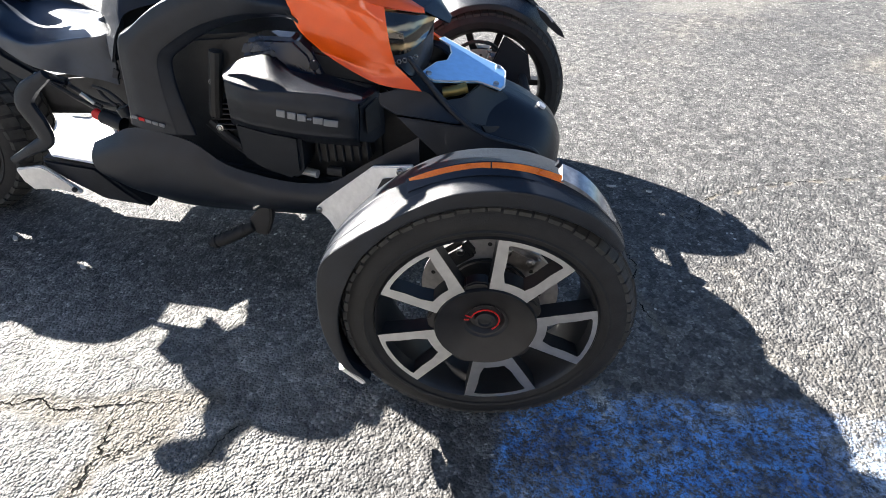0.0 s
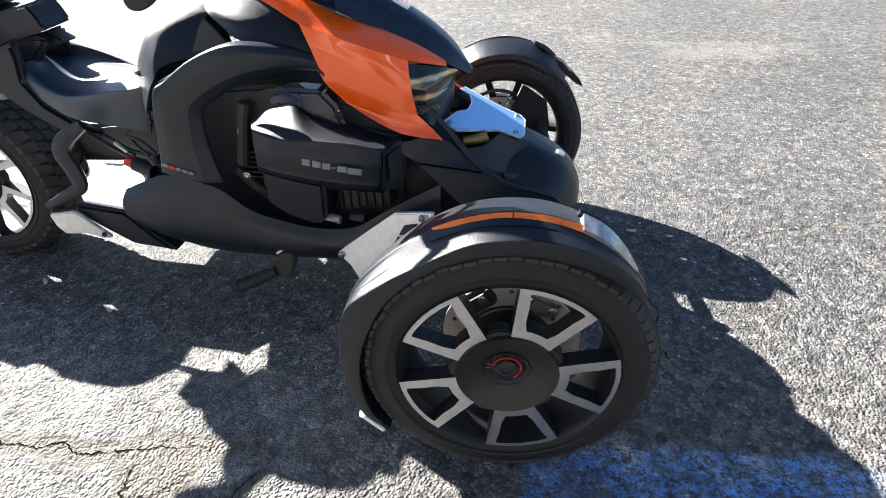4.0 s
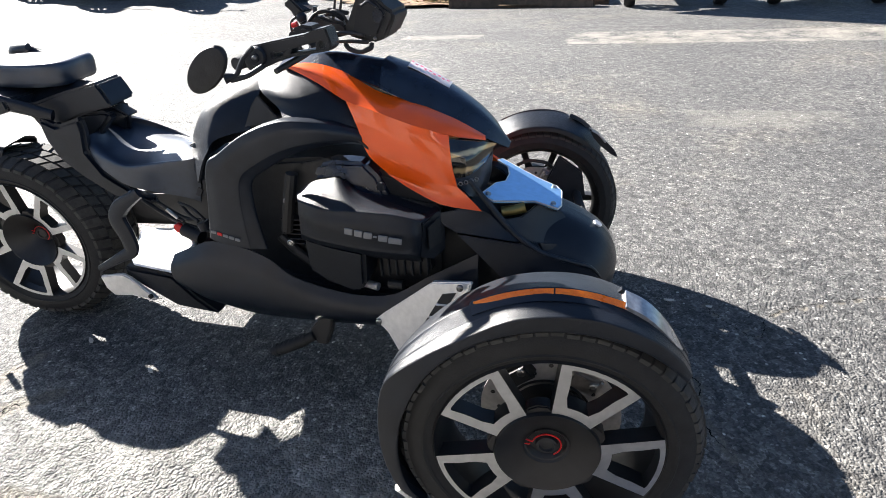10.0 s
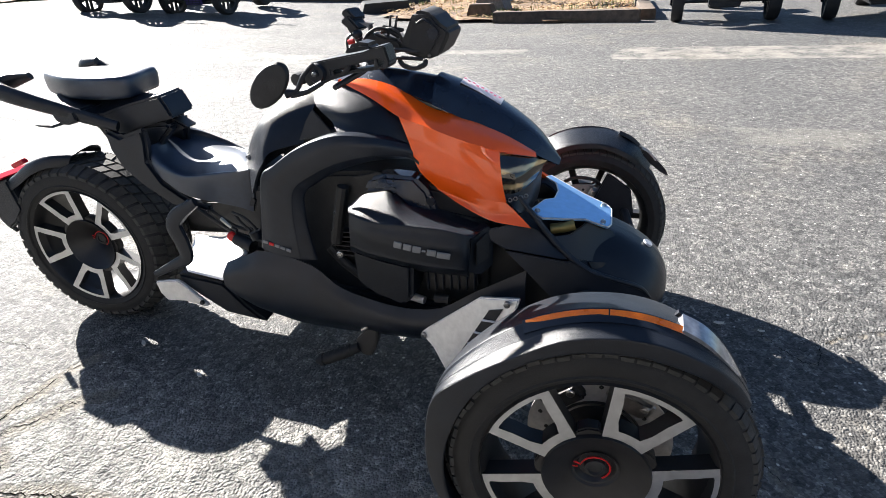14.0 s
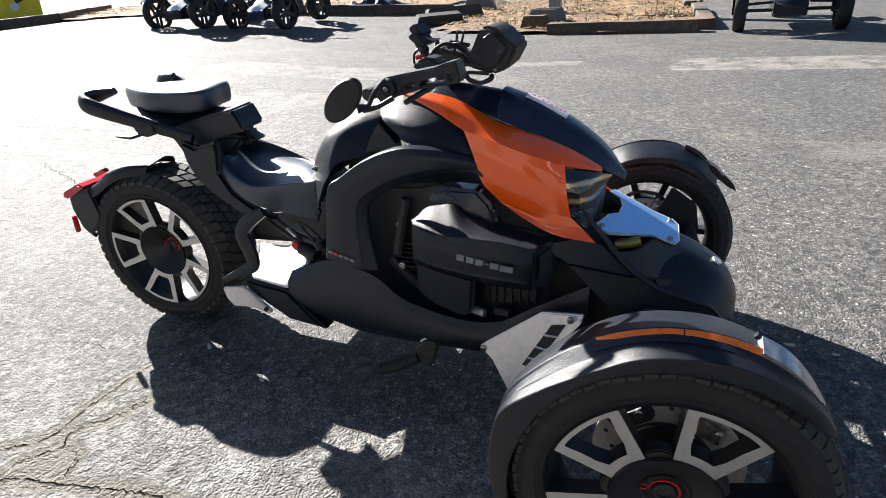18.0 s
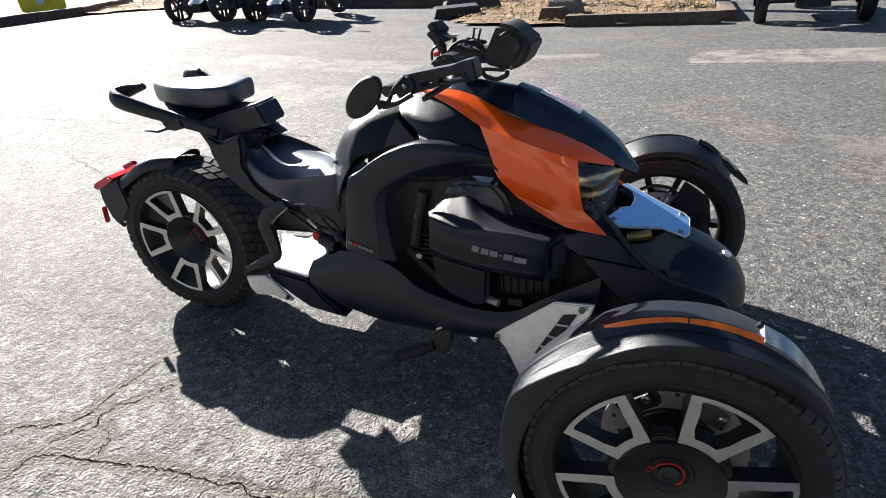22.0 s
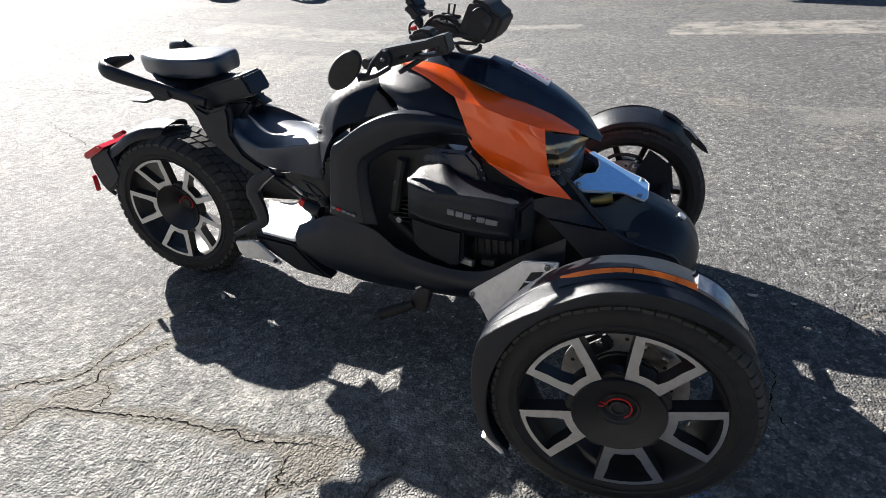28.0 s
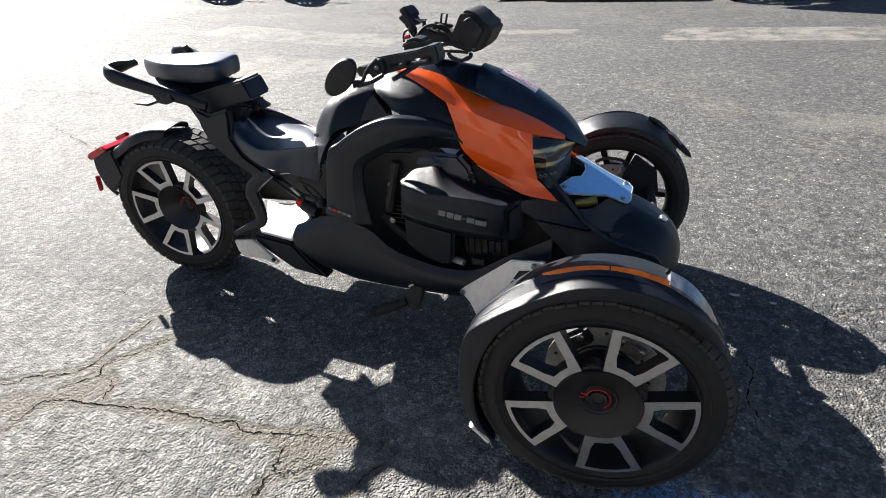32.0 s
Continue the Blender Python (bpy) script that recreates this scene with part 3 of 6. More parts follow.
def line_gap(x, y, line):
    """How far the point lies from a line of points."""
    best = 9.0
    for (ax, ay), (bx, by) in zip(line, line[1:]):
        ux, uy = bx - ax, by - ay
        k = min(1.0, max(0.0, ((x - ax) * ux + (y - ay) * uy) / (ux * ux + uy * uy)))
        best = min(best, math.hypot(x - ax - k * ux, y - ay - k * uy))
    return best


def sand_at(x, y):
    if not (-2.6 < x < 2.0 and -1.6 < y < 0.8):
        return 0.0
    v = 0.0
    for _, line, _, _, w in CRACKS:
        if w:
            wide = w * (1.0 + 0.9 * noise.noise((x * 6, y * 6, 2.0)))
            v = max(v, 1.0 - line_gap(x, y, line) / max(wide, 0.004))
    # broken wedge where the cracks meet
    for cx, cy, r in ((-1.72, -0.95, 0.10), (-1.55, -0.84, 0.07), (-0.70, -0.83, 0.09), (0.86, -0.70, 0.10)):
        v = max(v, 1.15 * (1.0 - math.hypot(x - cx, y - cy) / r))
    return max(0.0, v)


def aged_lit_at(x, y):
    """The older, paler paving in front of the vehicle's side; its edge also paints sunlit ground lighter than shaded.
    """
    e = 0.10 * noise.noise((x * 2.2, y * 2.2, 5.0))
    a = min(1.0, max(0.0, (-0.12 - x + e) / 0.30))
    b = min(1.0, max(0.0, (-0.30 - y + e) / 0.35))
    far = min(1.0, max(0.0, (x + 4.2 + 4 * e) / 1.6))
    return a * b * far


def ground():
    xs = np.r_[np.linspace(-400, -30, 8), np.linspace(-24, -3, 43), np.arange(-2.7, 1.4, 0.025), np.linspace(1.6, 4, 6), np.linspace(8, 30, 5), np.linspace(60, 400, 6)]
    ys = np.r_[np.linspace(-400, -20, 8), np.linspace(-12, -1.8, 8), np.arange(-1.55, 0.6, 0.025), np.linspace(0.9, 30, 27), np.linspace(40, 400, 8)]
    bm = bmesh.new()
    aged_lit, sandy = bm.verts.layers.float.new("aged_lit"), bm.verts.layers.float.new("sandy")
    g = []
    for y in ys:
        row = []
        for x in xs:
            v = bm.verts.new((x, y, rise(x, y)))
            v[aged_lit], v[sandy] = aged_lit_at(x, y), sand_at(x, y)
            row.append(v)
        g.append(row)
    for j in range(len(ys) - 1):
        for i in range(len(xs) - 1):
            bm.faces.new((g[j][i], g[j][i + 1], g[j + 1][i + 1], g[j + 1][i]))
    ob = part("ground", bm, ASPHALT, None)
    tagged(ob, "weathered grey asphalt of a parking lot, cracked, with worn blue paint", "asphalt", kind="structure")


ground()


# ---- the vehicle ----
CY = -0.05
bike = thing("three_wheeler", "parked orange and matte black three-wheeled motorcycle with alloy wheels", "motorcycle")
FW, LW, RW, TR, YAW = (-0.0025, -0.646, 0.282), (-0.118, 0.43, 0.270), (-1.7315, -0.0535, 0.289), 0.277, 6.4
wheel("front_wheel", bike, FW, 0.146, TR, -8, False, "five forked alloy spokes with bright machined faces", yaw=YAW)
wheel("front_wheel", bike, LW, 0.135, 0.266, 20, False, "five forked alloy spokes, seen from inside", -1, yaw=YAW)
wheel("rear_wheel", bike, RW, 0.20, 0.286, -35, True, "wide rear wheel with chunky tread", yaw=3.5, dish=0.018, well=0.075)
brake(bike, (0.002, -0.612, 0.284))
brake(bike, (-0.118, 0.375, 0.276))


def fender(s, name, hub, k=1.0):
    """Front mudguard: a curved cover that follows the tyre from behind it to the front. s: 1 when its outer side looks to -y."""
    f = new(name)
    f.parent = bike
    f.location, f.rotation_euler = hub, (0, 0, radians(YAW))
    f["label"] = "matte black front mudguard hugging the tyre"
    ang = (213, 200, 185, 168, 150, 135, 118, 100, 80, 62, 50, 42)
    top = (0.278, 0.292, 0.299, 0.308, 0.322, 0.320, 0.321, 0.327, 0.329, 0.324, 0.312, 0.302)
    edge = (0.276, 0.292, 0.299, 0.308, 0.324, 0.308, 0.299, 0.309, 0.313, 0.311, 0.304, 0.296)
    lip = (0.272, 0.276, 0.272, 0.270, 0.272, 0.276, 0.279, 0.281, 0.282, 0.284, 0.283, 0.284)

    def at(a, r, d):
        return (k * r * math.cos(radians(a)), s * d * k, k * r * math.sin(radians(a)))

    def row(rr, d, dr=0.0, tip=1.0):
        return [at(a, r + dr, d * (tip if a < 60 or a > 205 else 1.0)) for a, r in zip(ang, rr)]
    low = [0.35 * a + 0.65 * b for a, b in zip(top, edge)]
    shell = [row(lip, -0.086, 0, 0.95), row(lip, -0.089, 0.005, 0.95), row(edge, -0.0885, -0.004, 0.93), row(edge, -0.087, 0.0, 0.92), row(edge, -0.083, 0.0015, 0.92), row(low, -0.066, 0.0005, 0.9), row(low, -0.062, 0.002, 0.9), row(top, -0.044, -0.002, 0.8), row(top, -0.040, 0.0, 0.8),
             row(top, -0.034, 0.001, 0.7), row(top, 0.0, -0.006, 0.7), row(top, 0.040, -0.018, 0.7), row(top, 0.062, -0.026, 0.7), row(top, 0.067, -0.030, 0.7), row(top, 0.070, -0.044, 0.7)]
    part("shell", sheet(shell, 56, 43, 0.005, flip=s > 0), BLACK, f)

    def strip(name_, aa, outer, inner, material, label="", thick=0.010, n=18, nv=5):
        """A strip on the shoulder between two lines of radius and depth along the angles aa."""
        part(name_, sheet([[at(a, r, d) for a, (r, d) in zip(aa, q)] for q in (outer, inner)], n, nv, thick, flip=s > 0), material, f, label)
    aa = np.linspace(114, 73, 7)
    up = [(0.325, -0.036), (0.327, -0.037), (0.329, -0.038), (0.331, -0.039), (0.3315, -0.040), (0.331, -0.041), (0.329, -0.042)]
    strip("reflector_frame", aa, [(r - 0.009, d - 0.020) for r, d in up], [(r + 0.0015, d + 0.004) for r, d in up], SATIN)
    for a0, a1 in ((0, 3.4), (3.46, 6.4)) if s > 0 else ():
        n = [a0 + (a1 - a0) * q / 4 for q in range(5)]
        line = [(float(np.interp(q, range(7), [v[0] for v in up])), float(np.interp(q, range(7), [v[1] for v in up]))) for q in n]
        t0 = [0.25 if a0 == 0 and q == 0 else 1.0 for q in range(5)]
        strip("reflector", [114 - 41 * q / 6 - 1 for q in n], [(r - 0.0045 * w, d - 0.0095 * w) for (r, d), w in zip(line, t0)], [(r + 0.0025, d - 0.001) for r, d in line], AMBER, "amber side reflector strip", 0.006)
    strip("marker_lamp", (70, 63, 55, 47), [(0.330, -0.052), (0.326, -0.056), (0.316, -0.060), (0.305, -0.054)], [(0.339, -0.018), (0.335, -0.020), (0.323, -0.028), (0.308, -0.042)], LENS, "clear turn signal lens", 0.012, 14, 7)
    strip("lens_edge", (71, 63, 55, 46), [(0.338, -0.018), (0.334, -0.020), (0.322, -0.028), (0.307, -0.043)], [(0.341, -0.012), (0.337, -0.014), (0.325, -0.023), (0.309, -0.039)], BLACK, "", 0.012, 14, 4)
    # stay on the inner side, down to the hub
    part("stay", slab([(x * k, z * k) for x, z in ((0.0, -0.03), (0.06, -0.06), (0.12, -0.03), (0.165, 0.06), (0.15, 0.15), (0.07, 0.21), (0.03, 0.12), (0.03, 0.04))], 0.085 * s, 0.100 * s, 0.004), BLACK, f)
    part("mudflap_tip", slab([(x * k, z * k) for x, z in ((-0.292, -0.118), (-0.278, -0.112), (-0.238, -0.158), (-0.247, -0.168))], -0.076 * s, -0.03 * s, 0.003), SILVER, f, "pale mudflap tip")
    return f


fender(1, "front_fender", FW)
fender(-1, "front_fender", LW, 0.935)
part("fender_tip", panel([(0.046, 0.400, 0.537), (0.075, 0.400, 0.523), (0.102, 0.400, 0.495), (0.131, 0.390, 0.468), (0.142, 0.385, 0.447), (0.118, 0.390, 0.457), (0.086, 0.400, 0.479), (0.061, 0.400, 0.506)], inward=(-0.004, 0.025, 0.0), bev=0.003), BLACK, bike, "pointed front end of the far mudguard")
part("marker_edge", tube([(0.054, 0.395, 0.533), (0.077, 0.395, 0.519), (0.099, 0.395, 0.494)], 0.003, 8, 8), LENS, bike, "clear lens edge")

# suspension arms
for s in (1, -1):
    g = lambda y: y if s > 0 else 2 * CY - y
    for z0, z1, xx in ((0.20, 0.22, -0.16), (0.20, 0.22, 0.08), (0.34, 0.33, -0.12), (0.34, 0.33, 0.05)):
        part("suspension_arm", tube([(xx, g(-0.22), z0), (0.0, g(-0.58), z1)], 0.014, 10), DARK, bike)
    part("shock_absorber", tube([(-0.06, g(-0.24), 0.36), (0.0, g(-0.50), 0.24)], 0.024, 14), DARK, bike)

# inner mass that fills the body
part("engine_core", slab([(-1.0, 0.30), (-0.98, 0.56), (-0.86, 0.61), (-0.62, 0.63), (-0.36, 0.58), (-0.24, 0.48), (-0.1, 0.40), (0.02, 0.32), (0.0, 0.20), (-0.4, 0.16), (-0.8, 0.16)], -0.185, 0.085, 0.01), DARK, bike, "dark engine and frame inside the body")
part("belly_pan", slab([(-0.98, 0.26), (-0.86, 0.17), (-0.6, 0.15), (-0.2, 0.15), (0.0, 0.19), (0.0, 0.24), (-0.9, 0.30)], -0.22, 0.12, 0.01), DARK, bike)

# tank cowl: rear shell, front shell and the pocket between
tank_r = [[(-1.055, CY, 0.575), (-1.03, CY, 0.66), (-0.97, CY, 0.745), (-0.88, CY, 0.80), (-0.78, CY, 0.83)],
          [(-1.035, -0.13, 0.585), (-1.005, -0.13, 0.665), (-0.955, -0.13, 0.735), (-0.89, -0.125, 0.765), (-0.80, -0.110, 0.762)],
          [(-0.985, -0.185, 0.59), (-0.96, -0.182, 0.65), (-0.93, -0.178, 0.695), (-0.892, -0.165, 0.720), (-0.805, -0.140, 0.722)],
          [(-0.955, -0.225, 0.565), (-0.932, -0.222, 0.615), (-0.912, -0.218, 0.645), (-0.892, -0.192, 0.675), (-0.81, -0.160, 0.692)]]
part("tank_shell", sheet(tank_r, 18, 14, 0.006), BLACK, bike, "grained black tank cowl")
part("tank_shell", sheet(mirrored(tank_r), 18, 14, 0.006, flip=True), BLACK, bike)
tank_f = [[(-0.77, -0.10, 0.838), (-0.71, -0.10, 0.84), (-0.62, -0.12, 0.825), (-0.54, -0.14, 0.79), (-0.50, -0.16, 0.75)],
          [(-0.755, -0.165, 0.80), (-0.70, -0.182, 0.798), (-0.62, -0.188, 0.785), (-0.53, -0.180, 0.745), (-0.485, -0.18, 0.70)],
          [(-0.695, -0.200, 0.762), (-0.65, -0.212, 0.758), (-0.60, -0.216, 0.745), (-0.53, -0.200, 0.715), (-0.465, -0.185, 0.660)],
          [(-0.675, -0.222, 0.742), (-0.64, -0.228, 0.742), (-0.585, -0.228, 0.732), (-0.515, -0.205, 0.700), (-0.43, -0.190, 0.625)]]
part("tank_side", sheet(tank_f, 18, 14, 0.006), BLACK, bike, "grained black tank side")
part("tank_side", sheet(mirrored(tank_f), 18, 14, 0.006, flip=True), BLACK, bike)
part("pocket", slab([(-0.92, 0.62), (-0.90, 0.70), (-0.80, 0.785), (-0.70, 0.80), (-0.60, 0.70)], -0.03, 0.02, 0.006), DARK, bike)
part("pocket", slab([(-0.92, 0.62), (-0.90, 0.67), (-0.80, 0.70), (-0.70, 0.725), (-0.60, 0.68)], -0.115, 0.015, 0.01), SATIN, bike)

part("pocket_shelf", panel([(-0.808, -0.185, 0.706), (-0.781, -0.178, 0.760), (-0.762, -0.172, 0.785), (-0.701, -0.190, 0.727)], 0.006, 0.002), BLACK, bike, "black shelf in the gap of the tank cowl")

# side arch over the engine
arch_out = [(-0.911, 0.440), (-0.893, 0.532), (-0.873, 0.640), (-0.838, 0.668), (-0.759, 0.718), (-0.667, 0.749), (-0.584, 0.742), (-0.515, 0.716), (-0.470, 0.690), (-0.425, 0.640)]
arch_in = [(-0.754, 0.410), (-0.763, 0.470), (-0.769, 0.526), (-0.766, 0.590), (-0.735, 0.617), (-0.662, 0.656), (-0.574, 0.678), (-0.502, 0.668), (-0.455, 0.638), (-0.424, 0.615)]
arch_y = [-0.300, -0.298, -0.294, -0.288, -0.282, -0.275, -0.252, -0.203, -0.172, -0.150]


def arch_row(f, dy):
    return [(a[0] + (b[0] - a[0]) * f, y + dy, a[1] + (b[1] - a[1]) * f) for a, b, y in zip(arch_out, arch_in, arch_y)]


arch = [arch_row(0.0, 0.03), arch_row(0.012, 0.006), arch_row(0.10, 0.0), arch_row(0.30, -0.006), arch_row(0.60, -0.004), arch_row(0.74, -0.001), arch_row(0.78, 0.002), arch_row(0.97, 0.016), arch_row(1.0, 0.022)]
part("side_arch", sheet(arch, 46, 29, 0.006), SATIN, bike, "satin black frame arch")
part("side_arch", sheet(mirrored(arch), 46, 29, 0.006, flip=True), SATIN, bike)
# model name on the arch as plain bars
for k in range(5):
    part("badge_lettering", block((0.014, 0.003, 0.009), pose(-0.884 + 0.0165 * k, -0.3065 - 0.0003 * k, 0.464 - 0.0045 * k, 0, 14, 0), 0.001, 1), RED if k == 1 else GREYP, bike)
# rear frame and machinery under the seat
part("rear_frame", slab([(-1.20, 0.42), (-1.12, 0.47), (-0.95, 0.50), (-0.92, 0.26), (-1.10, 0.26), (-1.18, 0.31)], -0.09, 0.06, 0.01), DARK, bike, "dark frame and machinery under the seat")
part("rear_underbody", slab([(-1.25, 0.17), (-1.22, 0.32), (-0.95, 0.32), (-0.85, 0.14), (-1.2, 0.13)], -0.12, 0.10, 0.01), DARK, bike)
part("battery_box", slab([(-1.41, 0.36), (-1.40, 0.42), (-1.20, 0.44), (-1.20, 0.30), (-1.40, 0.33)], 0.0, 0.06, 0.01), DARK, bike)
part("inner_frame_tube", tube([(-0.72, -0.225, 0.44), (-0.70, -0.225, 0.52), (-0.68, -0.22, 0.60)], 0.016, 10, 8), DARK, bike)
part("inner_frame_tube", tube([(-0.745, -0.22, 0.42), (-0.70, -0.22, 0.37), (-0.62, -0.22, 0.31)], 0.014, 10, 8), DARK, bike)
for k in range(6):
    part("cooling_fin", block((0.06, 0.05, 0.004), pose(-0.705, -0.20, 0.40 + 0.014 * k), 0.001, 1), DARK, bike)
for x, y, z in ((-0.672, -0.30, 0.445), (-0.70, -0.235, 0.53)):
    screw((x, y, z), bike, 0.009, material=STEEL)

# sill
sill = [[(-1.03, -0.30, 0.385), (-0.96, -0.305, 0.415), (-0.89, -0.305, 0.435), (-0.76, -0.305, 0.405), (-0.69, -0.30, 0.345), (-0.60, -0.295, 0.312), (-0.51, -0.285, 0.292), (-0.42, -0.275, 0.298), (-0.33, -0.265, 0.35), (-0.20, -0.25, 0.42)],
        [(-1.035, -0.325, 0.35), (-0.97, -0.33, 0.36), (-0.89, -0.33, 0.365), (-0.77, -0.325, 0.34), (-0.69, -0.32, 0.30), (-0.60, -0.315, 0.272), (-0.51, -0.305, 0.255), (-0.42, -0.295, 0.258), (-0.33, -0.28, 0.30), (-0.20, -0.265, 0.37)],
        [(-1.02, -0.325, 0.305), (-0.96, -0.325, 0.275), (-0.89, -0.32, 0.26), (-0.77, -0.315, 0.245), (-0.69, -0.31, 0.235), (-0.60, -0.305, 0.225), (-0.51, -0.295, 0.215), (-0.42, -0.285, 0.215), (-0.33, -0.27, 0.24), (-0.20, -0.25, 0.31)],
        [(-0.98, -0.28, 0.26), (-0.93, -0.28, 0.222), (-0.86, -0.275, 0.196), (-0.77, -0.27, 0.185), (-0.69, -0.265, 0.18), (-0.60, -0.26, 0.178), (-0.51, -0.25, 0.172), (-0.42, -0.24, 0.17), (-0.33, -0.225, 0.185), (-0.20, -0.20, 0.24)]]
part("sill_panel", sheet(sill, 34, 14, 0.006), SATIN, bike, "satin black lower body panel")
part("sill_panel", sheet(mirrored(sill), 34, 14, 0.006, flip=True), SATIN, bike)

# engine cover with its badge drawn as plain shapes
cover = [[(-0.644, -0.275, 0.571), (-0.610, -0.255, 0.594), (-0.573, -0.250, 0.602), (-0.540, -0.250, 0.605), (-0.501, -0.248, 0.577), (-0.420, -0.242, 0.545), (-0.332, -0.238, 0.517), (-0.297, -0.240, 0.526)],
         [(-0.635, -0.293, 0.570), (-0.595, -0.291, 0.577), (-0.555, -0.290, 0.579), (-0.517, -0.290, 0.580), (-0.478, -0.288, 0.566), (-0.407, -0.282, 0.546), (-0.337, -0.274, 0.525), (-0.312, -0.268, 0.522)],
         [(-0.628, -0.307, 0.569), (-0.585, -0.318, 0.566), (-0.542, -0.320, 0.563), (-0.501, -0.320, 0.563), (-0.461, -0.318, 0.558), (-0.397, -0.311, 0.548), (-0.341, -0.300, 0.532), (-0.322, -0.288, 0.519)],
         [(-0.625, -0.312, 0.569), (-0.580, -0.328, 0.561), (-0.537, -0.331, 0.557), (-0.495, -0.331, 0.557), (-0.455, -0.329, 0.555), (-0.393, -0.322, 0.549), (-0.342, -0.310, 0.534), (-0.326, -0.296, 0.518)],
         [(-0.625, -0.314, 0.558), (-0.580, -0.331, 0.551), (-0.536, -0.335, 0.547), (-0.494, -0.335, 0.545), (-0.454, -0.333, 0.543), (-0.392, -0.326, 0.536), (-0.341, -0.314, 0.521), (-0.326, -0.298, 0.506)],
         [(-0.626, -0.318, 0.533), (-0.579, -0.338, 0.525), (-0.534, -0.343, 0.522), (-0.492, -0.344, 0.519), (-0.452, -0.342, 0.514), (-0.390, -0.335, 0.505), (-0.339, -0.322, 0.492), (-0.326, -0.302, 0.477)],
         [(-0.632, -0.312, 0.489), (-0.587, -0.330, 0.484), (-0.541, -0.336, 0.479), (-0.498, -0.337, 0.473), (-0.457, -0.336, 0.468), (-0.394, -0.329, 0.461), (-0.341, -0.316, 0.451), (-0.331, -0.299, 0.440)],
         [(-0.634, -0.310, 0.477), (-0.589, -0.328, 0.473), (-0.543, -0.334, 0.468), (-0.500, -0.335, 0.462), (-0.458, -0.334, 0.456), (-0.394, -0.328, 0.449), (-0.342, -0.315, 0.441), (-0.333, -0.298, 0.430)],
         [(-0.646, -0.290, 0.456), (-0.600, -0.308, 0.452), (-0.553, -0.314, 0.446), (-0.509, -0.315, 0.440), (-0.467, -0.314, 0.434), (-0.402, -0.308, 0.427), (-0.348, -0.295, 0.419), (-0.339, -0.278, 0.408)],
         [(-0.664, -0.250, 0.427), (-0.617, -0.268, 0.422), (-0.569, -0.274, 0.417), (-0.524, -0.275, 0.410), (-0.480, -0.274, 0.404), (-0.413, -0.268, 0.398), (-0.358, -0.255, 0.390), (-0.348, -0.238, 0.378)]]
part("engine_cover", sheet(cover, 40, 40, 0.006), BLACK, bike, "grained black transmission cover")
part("cover_back", slab([(-0.630, 0.560), (-0.590, 0.580), (-0.537, 0.590), (-0.505, 0.560), (-0.435, 0.545), (-0.31, 0.510), (-0.32, 0.43), (-0.60, 0.41), (-0.622, 0.45)], -0.24, -0.19, 0.004), BLACK, bike)
part("cover_end", panel([(-0.326, -0.290, 0.512), (-0.294, -0.235, 0.526), (-0.283, -0.232, 0.499), (-0.285, -0.235, 0.419), (-0.307, -0.270, 0.408), (-0.336, -0.294, 0.424)], inward=(-0.02, 0.03, 0), bev=0.003), BLACK, bike)
part("end_pocket", panel([(-0.312, -0.288, 0.504), (-0.293, -0.248, 0.515), (-0.289, -0.250, 0.449), (-0.314, -0.285, 0.440)], 0.004, 0.001), DARK, bike)
part("lower_cover", panel([(-0.632, -0.308, 0.468), (-0.549, -0.322, 0.456), (-0.467, -0.322, 0.443), (-0.485, -0.300, 0.331), (-0.519, -0.290, 0.300), (-0.595, -0.290, 0.327), (-0.640, -0.292, 0.360)], inward=(0.0, 0.10, 0), bev=0.010), BLACK, bike)
part("inner_wall", panel([(-0.722, -0.200, 0.569), (-0.660, -0.200, 0.618), (-0.586, -0.200, 0.636), (-0.435, -0.200, 0.542), (-0.302, -0.200, 0.520), (-0.309, -0.200, 0.298), (-0.619, -0.200, 0.227), (-0.755, -0.200, 0.290)], 0.01, 0.002), DARK, bike)
part("upper_box", panel([(-0.625, -0.225, 0.587), (-0.608, -0.215, 0.623), (-0.574, -0.210, 0.632), (-0.489, -0.205, 0.628), (-0.457, -0.205, 0.594), (-0.430, -0.215, 0.531), (-0.512, -0.225, 0.551), (-0.539, -0.228, 0.599)], inward=(0, 0.06, 0), bev=0.010), NAVY, bike)
part("box_cap", turned([(0.0005, -0.006), (0.010, -0.006), (0.012, 0.0), (0.0005, 0.004)], 18, (-0.443, -0.222, 0.576), closed=False), BLACK, bike)
bm = bmesh.new()
for k in range(6):
    px, w, hh = ((0.0, 0.020, 0.017), (0.024, 0.020, 0.017), (0.047, 0.020, 0.017), (0.069, 0.010, 0.005), (0.082, 0.022, 0.016), (0.106, 0.032, 0.016))[k]
    xm = -0.500 + px + w / 2
    block((w, 0.004, hh), pose(xm, -0.3455 + 0.030 * max(0, xm + 0.46), 0.511 - 0.17 * (xm + 0.49), 0, 10, 3 + 8 * (xm > -0.45)), 0.0015, 1, bm)
part("badge_lettering", bm, GREYP, bike, "grey brand lettering on the cover")
# ribbed intake below the cover
part("intake_box", slab([(-0.47, 0.385), (-0.33, 0.40), (-0.325, 0.345), (-0.47, 0.325)], -0.235, -0.17, 0.006), DARK, bike)
for k in range(7):
    x = -0.46 + 0.021 * k
    part("intake_rib", block((0.005, 0.014, 0.055), pose(x, -0.237, 0.358 + 0.002 * k), 0.0015, 1), BLACK, bike)
part("coolant_cap", tube([(-0.52, -0.24, 0.305), (-0.47, -0.25, 0.30)], 0.011, 10), SILVER, bike)
